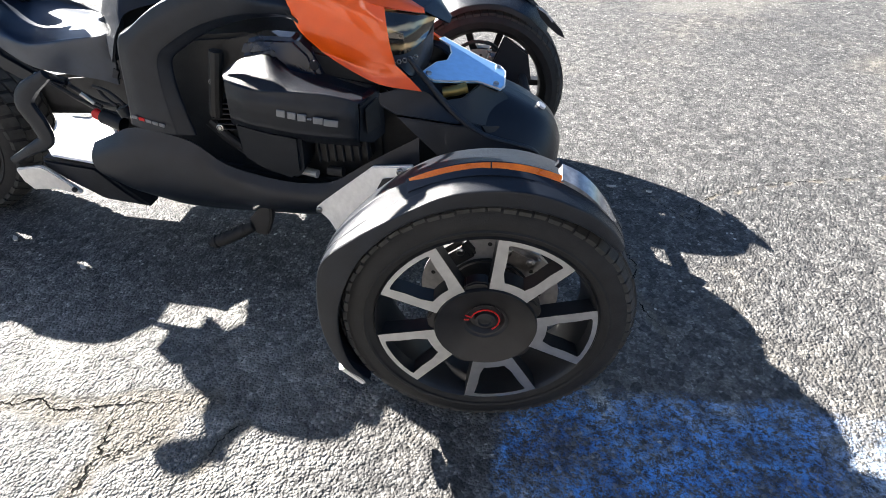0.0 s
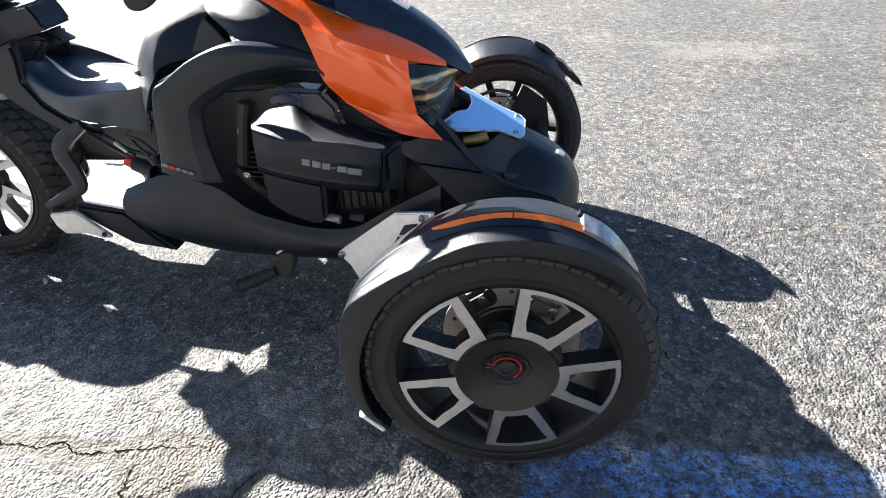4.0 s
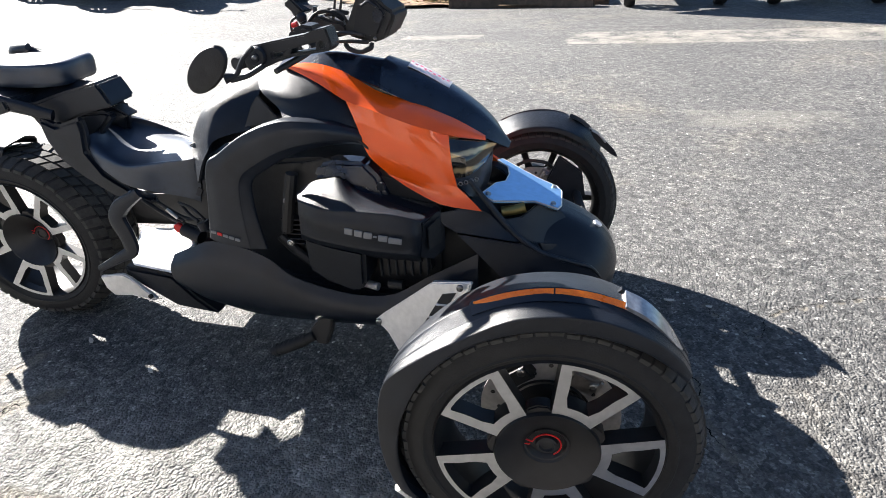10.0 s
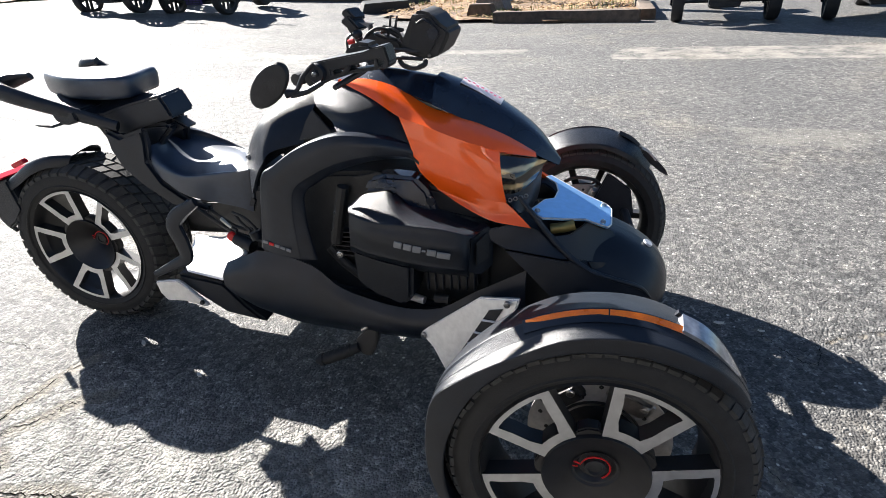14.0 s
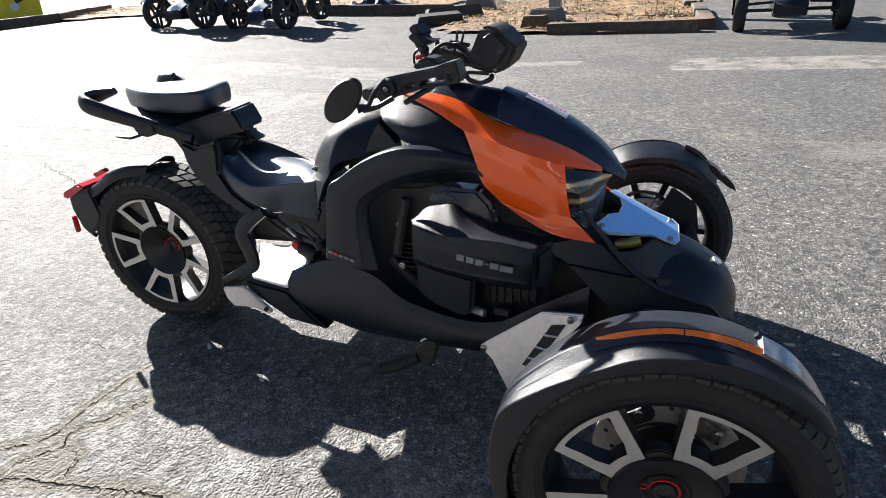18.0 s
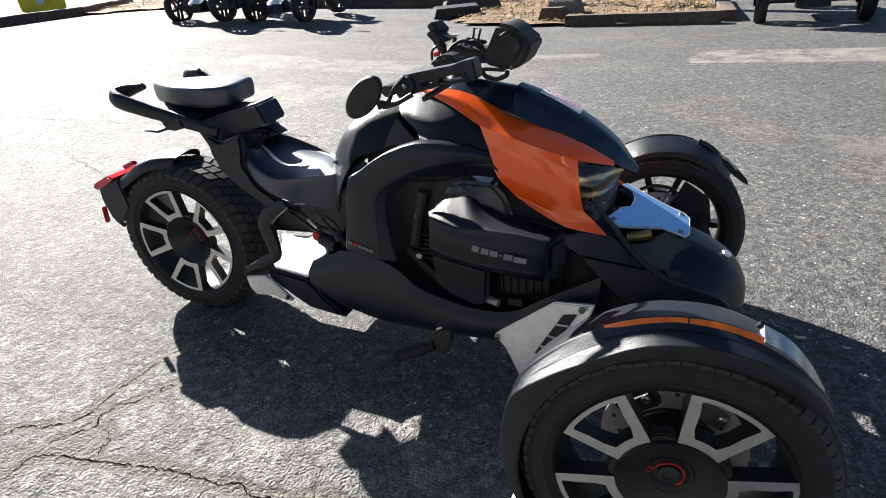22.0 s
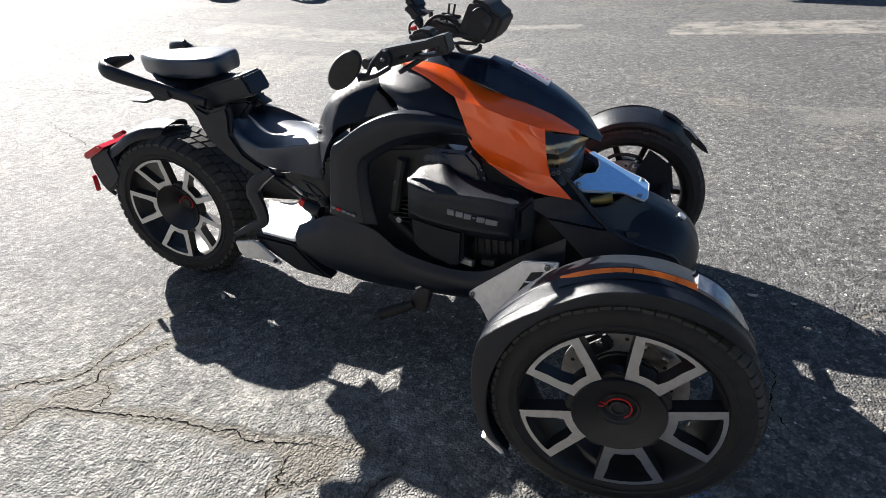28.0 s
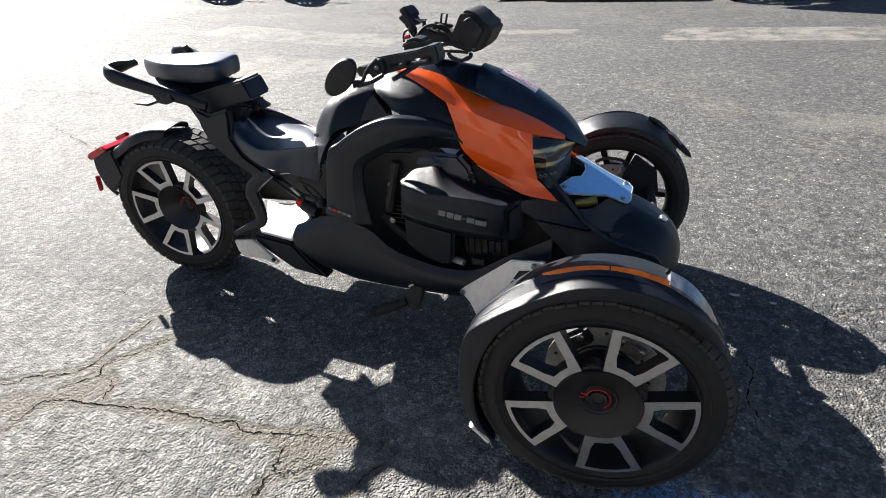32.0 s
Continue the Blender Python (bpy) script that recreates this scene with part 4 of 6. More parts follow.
part("hose_fitting", tube([(-0.44, -0.245, 0.31), (-0.40, -0.25, 0.312)], 0.013, 10), DARK, bike)

# silver side plate with slot
part("side_plate", panel([(-0.470, -0.305, 0.232), (-0.452, -0.305, 0.249), (-0.298, -0.335, 0.382), (-0.196, -0.365, 0.408), (-0.203, -0.368, 0.383), (-0.282, -0.355, 0.266), (-0.376, -0.345, 0.115), (-0.400, -0.335, 0.155), (-0.433, -0.318, 0.204)], inward=(0.004, 0.012, 0.0), bev=0.003), SILVER, bike, "silver suspension cover plate")
part("slot", panel([(-0.271, -0.352, 0.361), (-0.235, -0.362, 0.374), (-0.315, -0.352, 0.224), (-0.346, -0.345, 0.227)], 0.004, 0.001), DARK, bike)
for rib in ([(-0.286, -0.355, 0.333), (-0.255, -0.360, 0.336)], [(-0.308, -0.352, 0.293), (-0.278, -0.358, 0.293)], [(-0.328, -0.350, 0.256), (-0.298, -0.355, 0.255)]):
    part("slot_rib", tube(rib, 0.0028, 6), SILVER, bike)
screw((-0.457, -0.312, 0.232), bike, 0.008)
screw((-0.223, -0.370, 0.394), bike, 0.008)

# orange cowl
cowl_upper = [[(-0.709, -0.105, 0.845), (-0.628, -0.108, 0.848), (-0.548, -0.112, 0.828), (-0.461, -0.122, 0.783), (-0.378, -0.128, 0.762), (-0.319, -0.132, 0.741), (-0.262, -0.135, 0.718), (-0.201, -0.112, 0.675)],
              [(-0.708, -0.113, 0.847), (-0.621, -0.131, 0.834), (-0.536, -0.15, 0.805), (-0.454, -0.161, 0.772), (-0.376, -0.167, 0.749), (-0.319, -0.169, 0.73), (-0.269, -0.167, 0.712), (-0.2, -0.122, 0.675)],
              [(-0.706, -0.112, 0.842), (-0.615, -0.145, 0.812), (-0.5263, -0.1776, 0.7741), (-0.4466, -0.1934, 0.7523), (-0.3729, -0.1999, 0.7287), (-0.3176, -0.1969, 0.7119), (-0.2751, -0.1891, 0.6989), (-0.198, -0.125, 0.667)]]
cowl_side = [[(-0.5263, -0.1776, 0.7741), (-0.4466, -0.1934, 0.7523), (-0.3729, -0.1999, 0.7287), (-0.3176, -0.1969, 0.7119), (-0.2751, -0.1891, 0.6989)],
             [(-0.4995, -0.1921, 0.716), (-0.4297, -0.2049, 0.7028), (-0.3633, -0.2104, 0.685), (-0.3008, -0.2073, 0.669), (-0.2699, -0.2027, 0.6592)],
             [(-0.4782, -0.1955, 0.6471), (-0.4154, -0.2079, 0.6421), (-0.3554, -0.2138, 0.6321), (-0.2988, -0.2131, 0.6228), (-0.2634, -0.2089, 0.6151)],
             [(-0.4308, -0.2, 0.6011), (-0.3791, -0.2081, 0.5945), (-0.3344, -0.2115, 0.5875), (-0.2915, -0.2116, 0.5822), (-0.2556, -0.2084, 0.5766)]]
cowl_tip = [[(-0.4308, -0.2, 0.6011), (-0.3791, -0.2081, 0.5945), (-0.3344, -0.2115, 0.5875), (-0.2915, -0.2116, 0.5822), (-0.2556, -0.2084, 0.5766)],
            [(-0.43, -0.201, 0.6), (-0.374, -0.206, 0.581), (-0.326, -0.213, 0.566), (-0.282, -0.215, 0.557), (-0.225, -0.212, 0.55)],
            [(-0.429, -0.201, 0.599), (-0.37, -0.214, 0.568), (-0.317, -0.222, 0.544), (-0.273, -0.226, 0.532), (-0.193, -0.226, 0.524)]]
for flip in (False, True):
    bm = bmesh.new()
    for rows, nu, nv in ((cowl_upper, 40, 9), (cowl_side, 24, 20), (cowl_tip, 20, 9)):
        sheet(mirrored(rows) if flip else rows, nu, nv, 0.007, into=bm, flip=flip)
    part("cowl_panel", bm, ORANGE, bike, "glossy orange painted cowl panel")

# dark hood
hood_r = [[(-0.73, 0.0, 0.838), (-0.60, 0.01, 0.838), (-0.445, 0.025, 0.79)], [(-0.73, CY, 0.85), (-0.60, CY, 0.865), (-0.445, CY, 0.843)], [(-0.73, -0.10, 0.838), (-0.60, -0.11, 0.838), (-0.445, -0.125, 0.79)]]
part("hood_rear", sheet(hood_r, 14, 12, 0.006), NAVY, bike, "black hood behind the nose cap")
hood_f = [[(-0.455, 0.028, 0.79), (-0.36, 0.035, 0.752), (-0.27, 0.03, 0.705), (-0.20, 0.005, 0.665), (-0.150, -0.035, 0.628)],
          [(-0.455, 0.0, 0.838), (-0.36, 0.0, 0.803), (-0.27, -0.005, 0.753), (-0.20, -0.02, 0.70), (-0.148, -0.043, 0.637)],
          [(-0.455, CY, 0.852), (-0.36, CY, 0.817), (-0.27, CY, 0.763), (-0.20, CY, 0.706), (-0.147, CY, 0.639)],
          [(-0.455, -0.10, 0.838), (-0.36, -0.10, 0.803), (-0.27, -0.095, 0.753), (-0.20, -0.08, 0.70), (-0.148, -0.057, 0.637)],
          [(-0.455, -0.128, 0.79), (-0.36, -0.135, 0.752), (-0.27, -0.13, 0.705), (-0.20, -0.105, 0.665), (-0.150, -0.065, 0.628)]]
part("hood_cap", sheet(hood_f, 24, 18, 0.008), NAVY, bike, "dark blue-black nose cap")
part("hood_sticker", sheet([[(-0.395, -0.035, 0.8385), (-0.345, -0.035, 0.814), (-0.295, -0.035, 0.785)], [(-0.395, -0.075, 0.8345), (-0.345, -0.075, 0.810), (-0.295, -0.073, 0.781)]], 10, 4, 0.002), WHITEP, bike, "white warning sticker with pink print")
for k in range(9):
    x = -0.389 + 0.0108 * k
    part("sticker_print", block((0.007, 0.007, 0.001), pose(x, -0.050 - 0.006 * (k % 2), 0.8375 - (x + 0.387) * 0.54, 0, 28, 0), 0, 1), PINK, bike)

# headlight
lamp = [[(-0.285, -0.168, 0.694), (-0.24, -0.145, 0.678), (-0.205, -0.118, 0.662), (-0.178, -0.090, 0.648)],
        [(-0.275, -0.186, 0.645), (-0.235, -0.172, 0.635), (-0.21, -0.142, 0.630), (-0.190, -0.10, 0.628)],
        [(-0.270, -0.190, 0.592), (-0.240, -0.178, 0.592), (-0.218, -0.150, 0.598), (-0.202, -0.11, 0.606)]]
for s in (1, -1):
    rows = lamp if s > 0 else mirrored(lamp)
    part("headlight", sheet(rows, 14, 10, 0.01, flip=s < 0), HEADL, bike, "smoked headlight lens")
for k in range(5):
    part("lamp_mesh", turned([(0.004, -0.002), (0.006, -0.002), (0.006, 0.002), (0.004, 0.002)], 6, (-0.262 + 0.012 * k, -0.199 + 0.006 * k, 0.577 + 0.002 * k)), GREYP, bike)
low = [[(-0.272, -0.188, 0.592), (-0.240, -0.176, 0.592), (-0.218, -0.148, 0.598), (-0.202, -0.11, 0.606), (-0.195, CY, 0.61)],
       [(-0.25, -0.195, 0.57), (-0.232, -0.182, 0.565), (-0.215, -0.155, 0.562), (-0.205, -0.11, 0.562), (-0.20, CY, 0.562)],
       [(-0.228, -0.200, 0.552), (-0.22, -0.18, 0.540), (-0.212, -0.15, 0.534), (-0.208, -0.11, 0.532), (-0.205, CY, 0.53)]]
part("lamp_housing", sheet(low, 16, 10, 0.01), SATIN, bike)
part("lamp_housing", sheet(mirrored(low), 16, 10, 0.01, flip=True), SATIN, bike)
part("nose_block", slab([(-0.30, 0.50), (-0.30, 0.68), (-0.23, 0.66), (-0.215, 0.62), (-0.22, 0.53)], -0.15, 0.05, 0.01), DARK, bike)

# silver front plate, the blue sky's reflection put into its base colour
fp = [(-0.207, -0.174), (-0.172, -0.188), (-0.122, -0.157), (-0.075, -0.126), (-0.019, -0.133), (-0.012, -0.11), (-0.016, -0.02), (-0.03, 0.003), (-0.085, 0.026), (-0.190, 0.095), (-0.200, 0.075), (-0.168, 0.048), (-0.157, 0.002), (-0.160, -0.053), (-0.182, -0.081)]
bm = slab([(x, y) for x, y in fp], -0.004, 0.004, 0.002)
bmesh.ops.transform(bm, matrix=Matrix(((1, 0, 0, 0), (0, 0, 1, 0), (-0.25, -1, 0, 0.497 - 0.0065), (0, 0, 0, 1))), verts=bm.verts[:])
bmesh.ops.recalc_face_normals(bm, faces=bm.faces[:])
part("front_plate", bm, SKY_AL, bike, "brushed aluminium plate with the sky's blue put into its colour")
part("plate_edge", tube([(x, y, 0.4925 - 0.25 * x) for x, y in fp + fp[:1]], 0.0022, 6), SILVER, bike, "bright bare edge of the plate")
for x, y in ((-0.188, -0.163), (-0.032, -0.116), (-0.036, -0.010)):
    screw((x, y, 0.4955 - 0.25 * x), bike, 0.007, (0.24, 0, 0.97))

# nose
nose = [[(-0.14, CY, 0.505), (-0.03, CY, 0.478), (0.06, CY, 0.438), (0.115, CY, 0.39), (0.138, CY, 0.32), (0.125, CY, 0.24)],
        [(-0.15, -0.10, 0.50), (-0.03, -0.10, 0.474), (0.055, -0.10, 0.434), (0.108, -0.10, 0.386), (0.132, -0.10, 0.318), (0.12, -0.10, 0.24)],
        [(-0.17, -0.15, 0.488), (-0.06, -0.15, 0.455), (0.03, -0.15, 0.415), (0.085, -0.15, 0.37), (0.11, -0.15, 0.31), (0.10, -0.15, 0.24)],
        [(-0.21, -0.19, 0.47), (-0.11, -0.19, 0.425), (-0.02, -0.19, 0.388), (0.045, -0.19, 0.35), (0.075, -0.19, 0.30), (0.07, -0.19, 0.24)],
        [(-0.25, -0.22, 0.455), (-0.17, -0.225, 0.405), (-0.09, -0.225, 0.365), (-0.02, -0.222, 0.335), (0.02, -0.22, 0.29), (0.03, -0.215, 0.24)]]
part("nose_panel", sheet(nose, 20, 16, 0.006), SATIN, bike, "satin black nose panel")
part("nose_panel", sheet(mirrored(nose), 20, 16, 0.006, flip=True), SATIN, bike)
# flat cheek panels beside the nose, the ridge between them and the raised vent panel
upper_cheek = [(-0.310, -0.240, 0.516), (-0.247, -0.228, 0.528), (-0.195, -0.216, 0.522), (-0.177, -0.212, 0.512), (-0.140, -0.214, 0.473), (-0.096, -0.220, 0.447), (-0.113, -0.226, 0.448), (-0.254, -0.247, 0.475), (-0.289, -0.245, 0.494)]
lower_cheek = [(-0.252, -0.246, 0.468), (-0.112, -0.236, 0.447), (-0.093, -0.230, 0.446), (-0.051, -0.230, 0.422), (0.001, -0.225, 0.403), (0.069, -0.208, 0.376), (0.092, -0.198, 0.344), (0.093, -0.198, 0.271), (-0.076, -0.245, 0.269), (-0.138, -0.262, 0.361), (-0.198, -0.258, 0.421)]
for side in (1, -1):
    g = lambda pts: pts if side > 0 else [(x, 2 * CY - y, z) for x, y, z in pts]
    part("upper_cheek", panel(g(upper_cheek), inward=(-0.01, 0.02 * side, -0.01)), SATIN, bike, "satin black cheek panel")
    part("lower_cheek", panel(g(lower_cheek), inward=(-0.01, 0.03 * side, -0.01)), SATIN, bike)
part("nose_trim", tube([(-0.228, -0.195, 0.590), (-0.191, -0.202, 0.547), (-0.141, -0.208, 0.487), (-0.092, -0.220, 0.446), (-0.044, -0.222, 0.416), (0.015, -0.214, 0.396), (0.068, -0.202, 0.376), (0.094, -0.194, 0.346)], [0.005, 0.007, 0.008, 0.008, 0.008, 0.007, 0.006, 0.003], 10, 30), BLACK, bike, "black ridge between the nose panels")
part("vent_panel", panel([(-0.144, -0.195, 0.491), (-0.105, -0.172, 0.489), (-0.079, -0.152, 0.505), (-0.068, -0.144, 0.513), (-0.030, -0.118, 0.485), (-0.013, -0.105, 0.481), (0.002, -0.102, 0.462), (0.046, -0.122, 0.405), (0.038, -0.130, 0.401), (-0.051, -0.178, 0.420), (-0.092, -0.195, 0.435), (-0.124, -0.198, 0.464)], 0.012, 0.003), SATIN, bike, "raised black vent panel")
part("vent_slot", panel([(-0.057, -0.188, 0.426), (0.038, -0.140, 0.408), (0.044, -0.142, 0.399), (-0.048, -0.190, 0.409)], 0.01, 0.001), DARK, bike)
part("vent_slot", tube([(-0.010, -0.085, 0.510), (-0.010, -0.098, 0.487), (0.007, -0.105, 0.461)], 0.004, 8, 8), DARK, bike)
part("brass_can", tube([(-0.155, -0.168, 0.498), (-0.120, -0.160, 0.502), (-0.097, -0.155, 0.508)], 0.013, 14), BRASS, bike, "brass-coloured canister under the plate")
bm = turned([(0.0005, -0.003), (0.012, -0.003), (0.0125, 0.002), (0.0005, 0.002)], 28, closed=False)
bmesh.ops.transform(bm, matrix=Matrix.Translation((0.081, -0.056, 0.4255)) @ Vector((0, -1, 0)).rotation_difference(Vector((0.55, -0.02, 0.83))).to_matrix().to_4x4(), verts=bm.verts[:])
part("nose_badge", bm, WHITEP, bike, "round white and black badge")

# seat
seat = [[(-1.396, -0.030, 0.663), (-1.375, 0.000, 0.665), (-1.343, 0.030, 0.662), (-1.296, 0.055, 0.645), (-1.238, 0.060, 0.624), (-1.176, 0.050, 0.608), (-1.102, 0.020, 0.600)],
        [(-1.397, 0.000, 0.650), (-1.377, 0.015, 0.646), (-1.353, 0.030, 0.640), (-1.299, 0.040, 0.624), (-1.234, 0.040, 0.608), (-1.161, 0.030, 0.599), (-1.090, 0.000, 0.596)],
        [(-1.353, -0.060, 0.653), (-1.330, -0.060, 0.632), (-1.296, -0.060, 0.612), (-1.245, -0.060, 0.599), (-1.169, -0.060, 0.608), (-1.087, -0.060, 0.613), (-1.046, -0.060, 0.604)],
        [(-1.332, -0.115, 0.661), (-1.310, -0.120, 0.628), (-1.265, -0.125, 0.605), (-1.207, -0.130, 0.596), (-1.121, -0.130, 0.606), (-1.039, -0.130, 0.615), (-1.002, -0.120, 0.612)],
        [(-1.345, -0.142, 0.656), (-1.312, -0.155, 0.630), (-1.264, -0.168, 0.608), (-1.197, -0.178, 0.593), (-1.091, -0.176, 0.603), (-1.015, -0.168, 0.608), (-0.981, -0.155, 0.612)],
        [(-1.352, -0.150, 0.637), (-1.321, -0.165, 0.614), (-1.272, -0.180, 0.598), (-1.196, -0.195, 0.584), (-1.079, -0.195, 0.598), (-1.005, -0.185, 0.604), (-0.974, -0.170, 0.608)],
        [(-1.345, -0.155, 0.613), (-1.316, -0.165, 0.582), (-1.280, -0.175, 0.557), (-1.211, -0.185, 0.526), (-1.110, -0.185, 0.511), (-1.044, -0.175, 0.496), (-1.009, -0.165, 0.480)]]
part("seat", sheet(seat, 30, 36, 0.01), VINYL, bike, "black vinyl rider seat with raised bolster")
part("seat_base", slab([(-1.29, 0.60), (-1.05, 0.58), (-0.98, 0.52), (-1.0, 0.49), (-1.10, 0.52), (-1.24, 0.575)], -0.17, 0.08, 0.008), BLACK, bike)
part("seat_front_trim", panel([(-1.001, -0.170, 0.646), (-0.970, -0.165, 0.659), (-0.935, -0.160, 0.657), (-0.935, -0.165, 0.638), (-0.940, -0.180, 0.620), (-0.944, -0.180, 0.631)], inward=(0.0, 0.20, 0.01), bev=0.004), BLACK, bike)
part("seat_back_panel", panel([(-1.418, -0.090, 0.672), (-1.347, -0.085, 0.708), (-1.287, -0.080, 0.725), (-1.243, -0.075, 0.697), (-1.325, -0.085, 0.678), (-1.379, -0.090, 0.639), (-1.409, -0.100, 0.617)], inward=(0.0, 0.05, 0.0), bev=0.005), BLACK, bike, "black panel behind the seat")

# tail, pad and grab rails; the tail sits slightly askew on the frame
part("tail_body", panel([(-1.506, -0.125, 0.745), (-1.400, -0.125, 0.776), (-1.305, -0.125, 0.797), (-1.276, -0.125, 0.803), (-1.261, -0.125, 0.777), (-1.245, -0.125, 0.740), (-1.340, -0.125, 0.715), (-1.461, -0.125, 0.675), (-1.498, -0.125, 0.691), (-1.532, -0.125, 0.712)], inward=(0.0, 0.105, 0.004), bev=0.007), SATIN, bike, "satin black tail hump")
part("tail_deck", panel([(-1.690, -0.100, 0.798), (-1.615, -0.140, 0.775), (-1.549, -0.150, 0.751), (-1.516, -0.135, 0.718), (-1.508, -0.124, 0.743), (-1.404, -0.122, 0.773), (-1.309, -0.121, 0.794), (-1.283, -0.118, 0.799), (-1.343, -0.060, 0.797), (-1.494, -0.030, 0.796), (-1.716, -0.040, 0.797)], inward=(0.0, 0.01, -0.022), bev=0.006), SATIN, bike, "satin black deck under the pad")
# hidden filler, added to close a gap in the tail's cast shadow
part("tail_undertray", slab([(-1.754, 0.754), (-1.674, 0.734), (-1.569, 0.683), (-1.565, 0.616), (-1.606, 0.685), (-1.679, 0.699), (-1.745, 0.694)], -0.06, 0.012, 0.004), DARK, bike)
part("tail_bridge", slab([(-1.518, 0.692), (-1.374, 0.714), (-1.285, 0.722), (-1.266, 0.707), (-1.315, 0.666), (-1.376, 0.606), (-1.411, 0.558), (-1.459, 0.601), (-1.499, 0.650)], -0.115, -0.075, 0.010), BLACK, bike)
leg = [(-1.469, 0.718), (-1.414, 0.693), (-1.324, 0.719), (-1.323, 0.677), (-1.336, 0.617), (-1.301, 0.555), (-1.224, 0.504), (-1.154, 0.484), (-1.168, 0.462), (-1.296, 0.485), (-1.379, 0.539), (-1.437, 0.590), (-1.463, 0.649)]
part("tail_leg", slab(leg, -0.172, -0.140, 0.010), SATIN, bike, "satin black tail support")
part("tail_leg", slab(leg, 0.005, 0.035, 0.010), SATIN, bike)
pad = [(-1.734, -0.080, 0.856), (-1.647, -0.125, 0.856), (-1.563, -0.155, 0.856), (-1.444, -0.165, 0.856), (-1.369, -0.140, 0.856), (-1.358, -0.095, 0.856), (-1.378, -0.025, 0.856), (-1.389, 0.020, 0.856), (-1.464, 0.045, 0.856), (-1.583, 0.035, 0.856), (-1.667, 0.005, 0.856), (-1.754, -0.040, 0.856)]
bm = bmesh.new()
rings = []
for f, z in ((0.90, 0.0), (0.965, -0.003), (0.99, -0.010), (1.0, -0.022), (0.985, -0.050), (0.955, -0.060), (0.90, -0.064)):
    rings.append([bm.verts.new((-1.54 + (x + 1.54) * f, -0.06 + (y + 0.06) * f, 0.860 + z)) for x, y, _ in smooth_line(pad + pad[:1], 41)[:-1]])
for a, b in zip(rings, rings[1:]):
    for i in range(len(a)):
        bm.faces.new((a[i], b[i], b[(i + 1) % len(a)], a[(i + 1) % len(a)]))
top = bm.verts.new((-1.54, -0.06, 0.863))
for i in range(len(rings[0])):
    bm.faces.new((rings[0][i], rings[0][(i + 1) % len(rings[0])], top))
bm.faces.new(rings[-1][::-1])
bmesh.ops.recalc_face_normals(bm, faces=bm.faces[:])
part("passenger_pad", bm, VINYL, bike, "black vinyl passenger pad", sharp=60)
for s in (1, -1):
    g = lambda y: y if s > 0 else -0.15 - y
    part("grab_rail", tube([(-1.40, g(-0.175), 0.725), (-1.50, g(-0.205), 0.765), (-1.60, g(-0.24), 0.805), (-1.69, g(-0.255), 0.838), (-1.725, g(-0.235), 0.852), (-1.70, g(-0.205), 0.862), (-1.64, g(-0.195), 0.872)], [0.016, 0.018, 0.022, 0.026, 0.026, 0.024, 0.012], 12, 30, flat=0.7), BLACK, bike, "curved black grab rail")
part("rail_bracket", slab([(-1.633, 0.781), (-1.522, 0.773), (-1.518, 0.743), (-1.558, 0.730), (-1.595, 0.734), (-1.608, 0.758)], -0.20, 0.02, 0.006), BLACK, bike)
part("plate_light", slab([(-1.955, 0.668), (-1.873, 0.667), (-1.872, 0.657), (-1.939, 0.661)], 0.00, 0.06, 0.002), BLACK, bike)

# rear fender with tail lamp
rf = []
for y, dr in ((-0.166, -0.034), (-0.165, -0.020), (-0.158, -0.003), (-0.148, 0.004), (-0.12, 0.010), (-0.085, 0.016), (-0.06, 0.012), (-0.035, 0.0), (-0.03, -0.02)):
    rf.append([(-1.73 + (r + dr) * math.cos(radians(a)), y, 0.293 + (r + dr) * math.sin(radians(a))) for a, r in ((72, 0.334), (82, 0.322), (95, 0.315), (112, 0.311), (130, 0.315), (143, 0.343), (151, 0.383))])
for row in rf:
    for k, (x, y, z) in enumerate(row):
        w = max(0.0, 1 - k / 3)
        row[k] = (x - 0.075 * w, y + 0.045 * w, z - 0.012 * w)
part("rear_fender", sheet(rf, 26, 14, 0.005), BLACK, bike, "black rear mudguard")
part("tail_bracket", slab([(-2.07, 0.49), (-1.95, 0.53), (-1.93, 0.42), (-1.98, 0.37), (-2.03, 0.34), (-2.055, 0.37), (-2.075, 0.44)], -0.17, 0.0, 0.008), BLACK, bike)
part("tail_lamp", slab([(-2.095, 0.500), (-2.00, 0.54), (-1.97, 0.53), (-2.03, 0.50), (-2.09, 0.474)], -0.172, 0.0, 0.006), REDLENS, bike, "red tail lamp")
part("tail_reflector", block((0.012, 0.018, 0.066), pose(-2.086, -0.165, 0.378, 0, 6, 0), 0.003), REDLENS, bike, "red rear reflector")
part("plate_arm", tube([(-2.05, -0.15, 0.42), (-2.045, -0.15, 0.345), (-2.02, -0.15, 0.33)], 0.008, 8), DARK, bike)
part("tail_lamp_strip", slab([(-1.93, 0.575), (-1.87, 0.597), (-1.86, 0.585), (-1.92, 0.562)], -0.150, -0.13, 0.003), REDLENS, bike)
part("swing_arm", slab([(-1.76, 0.25), (-1.76, 0.33), (-1.30, 0.42), (-1.05, 0.42), (-1.05, 0.30), (-1.30, 0.27)], 0.075, 0.115, 0.008), DARK, bike)

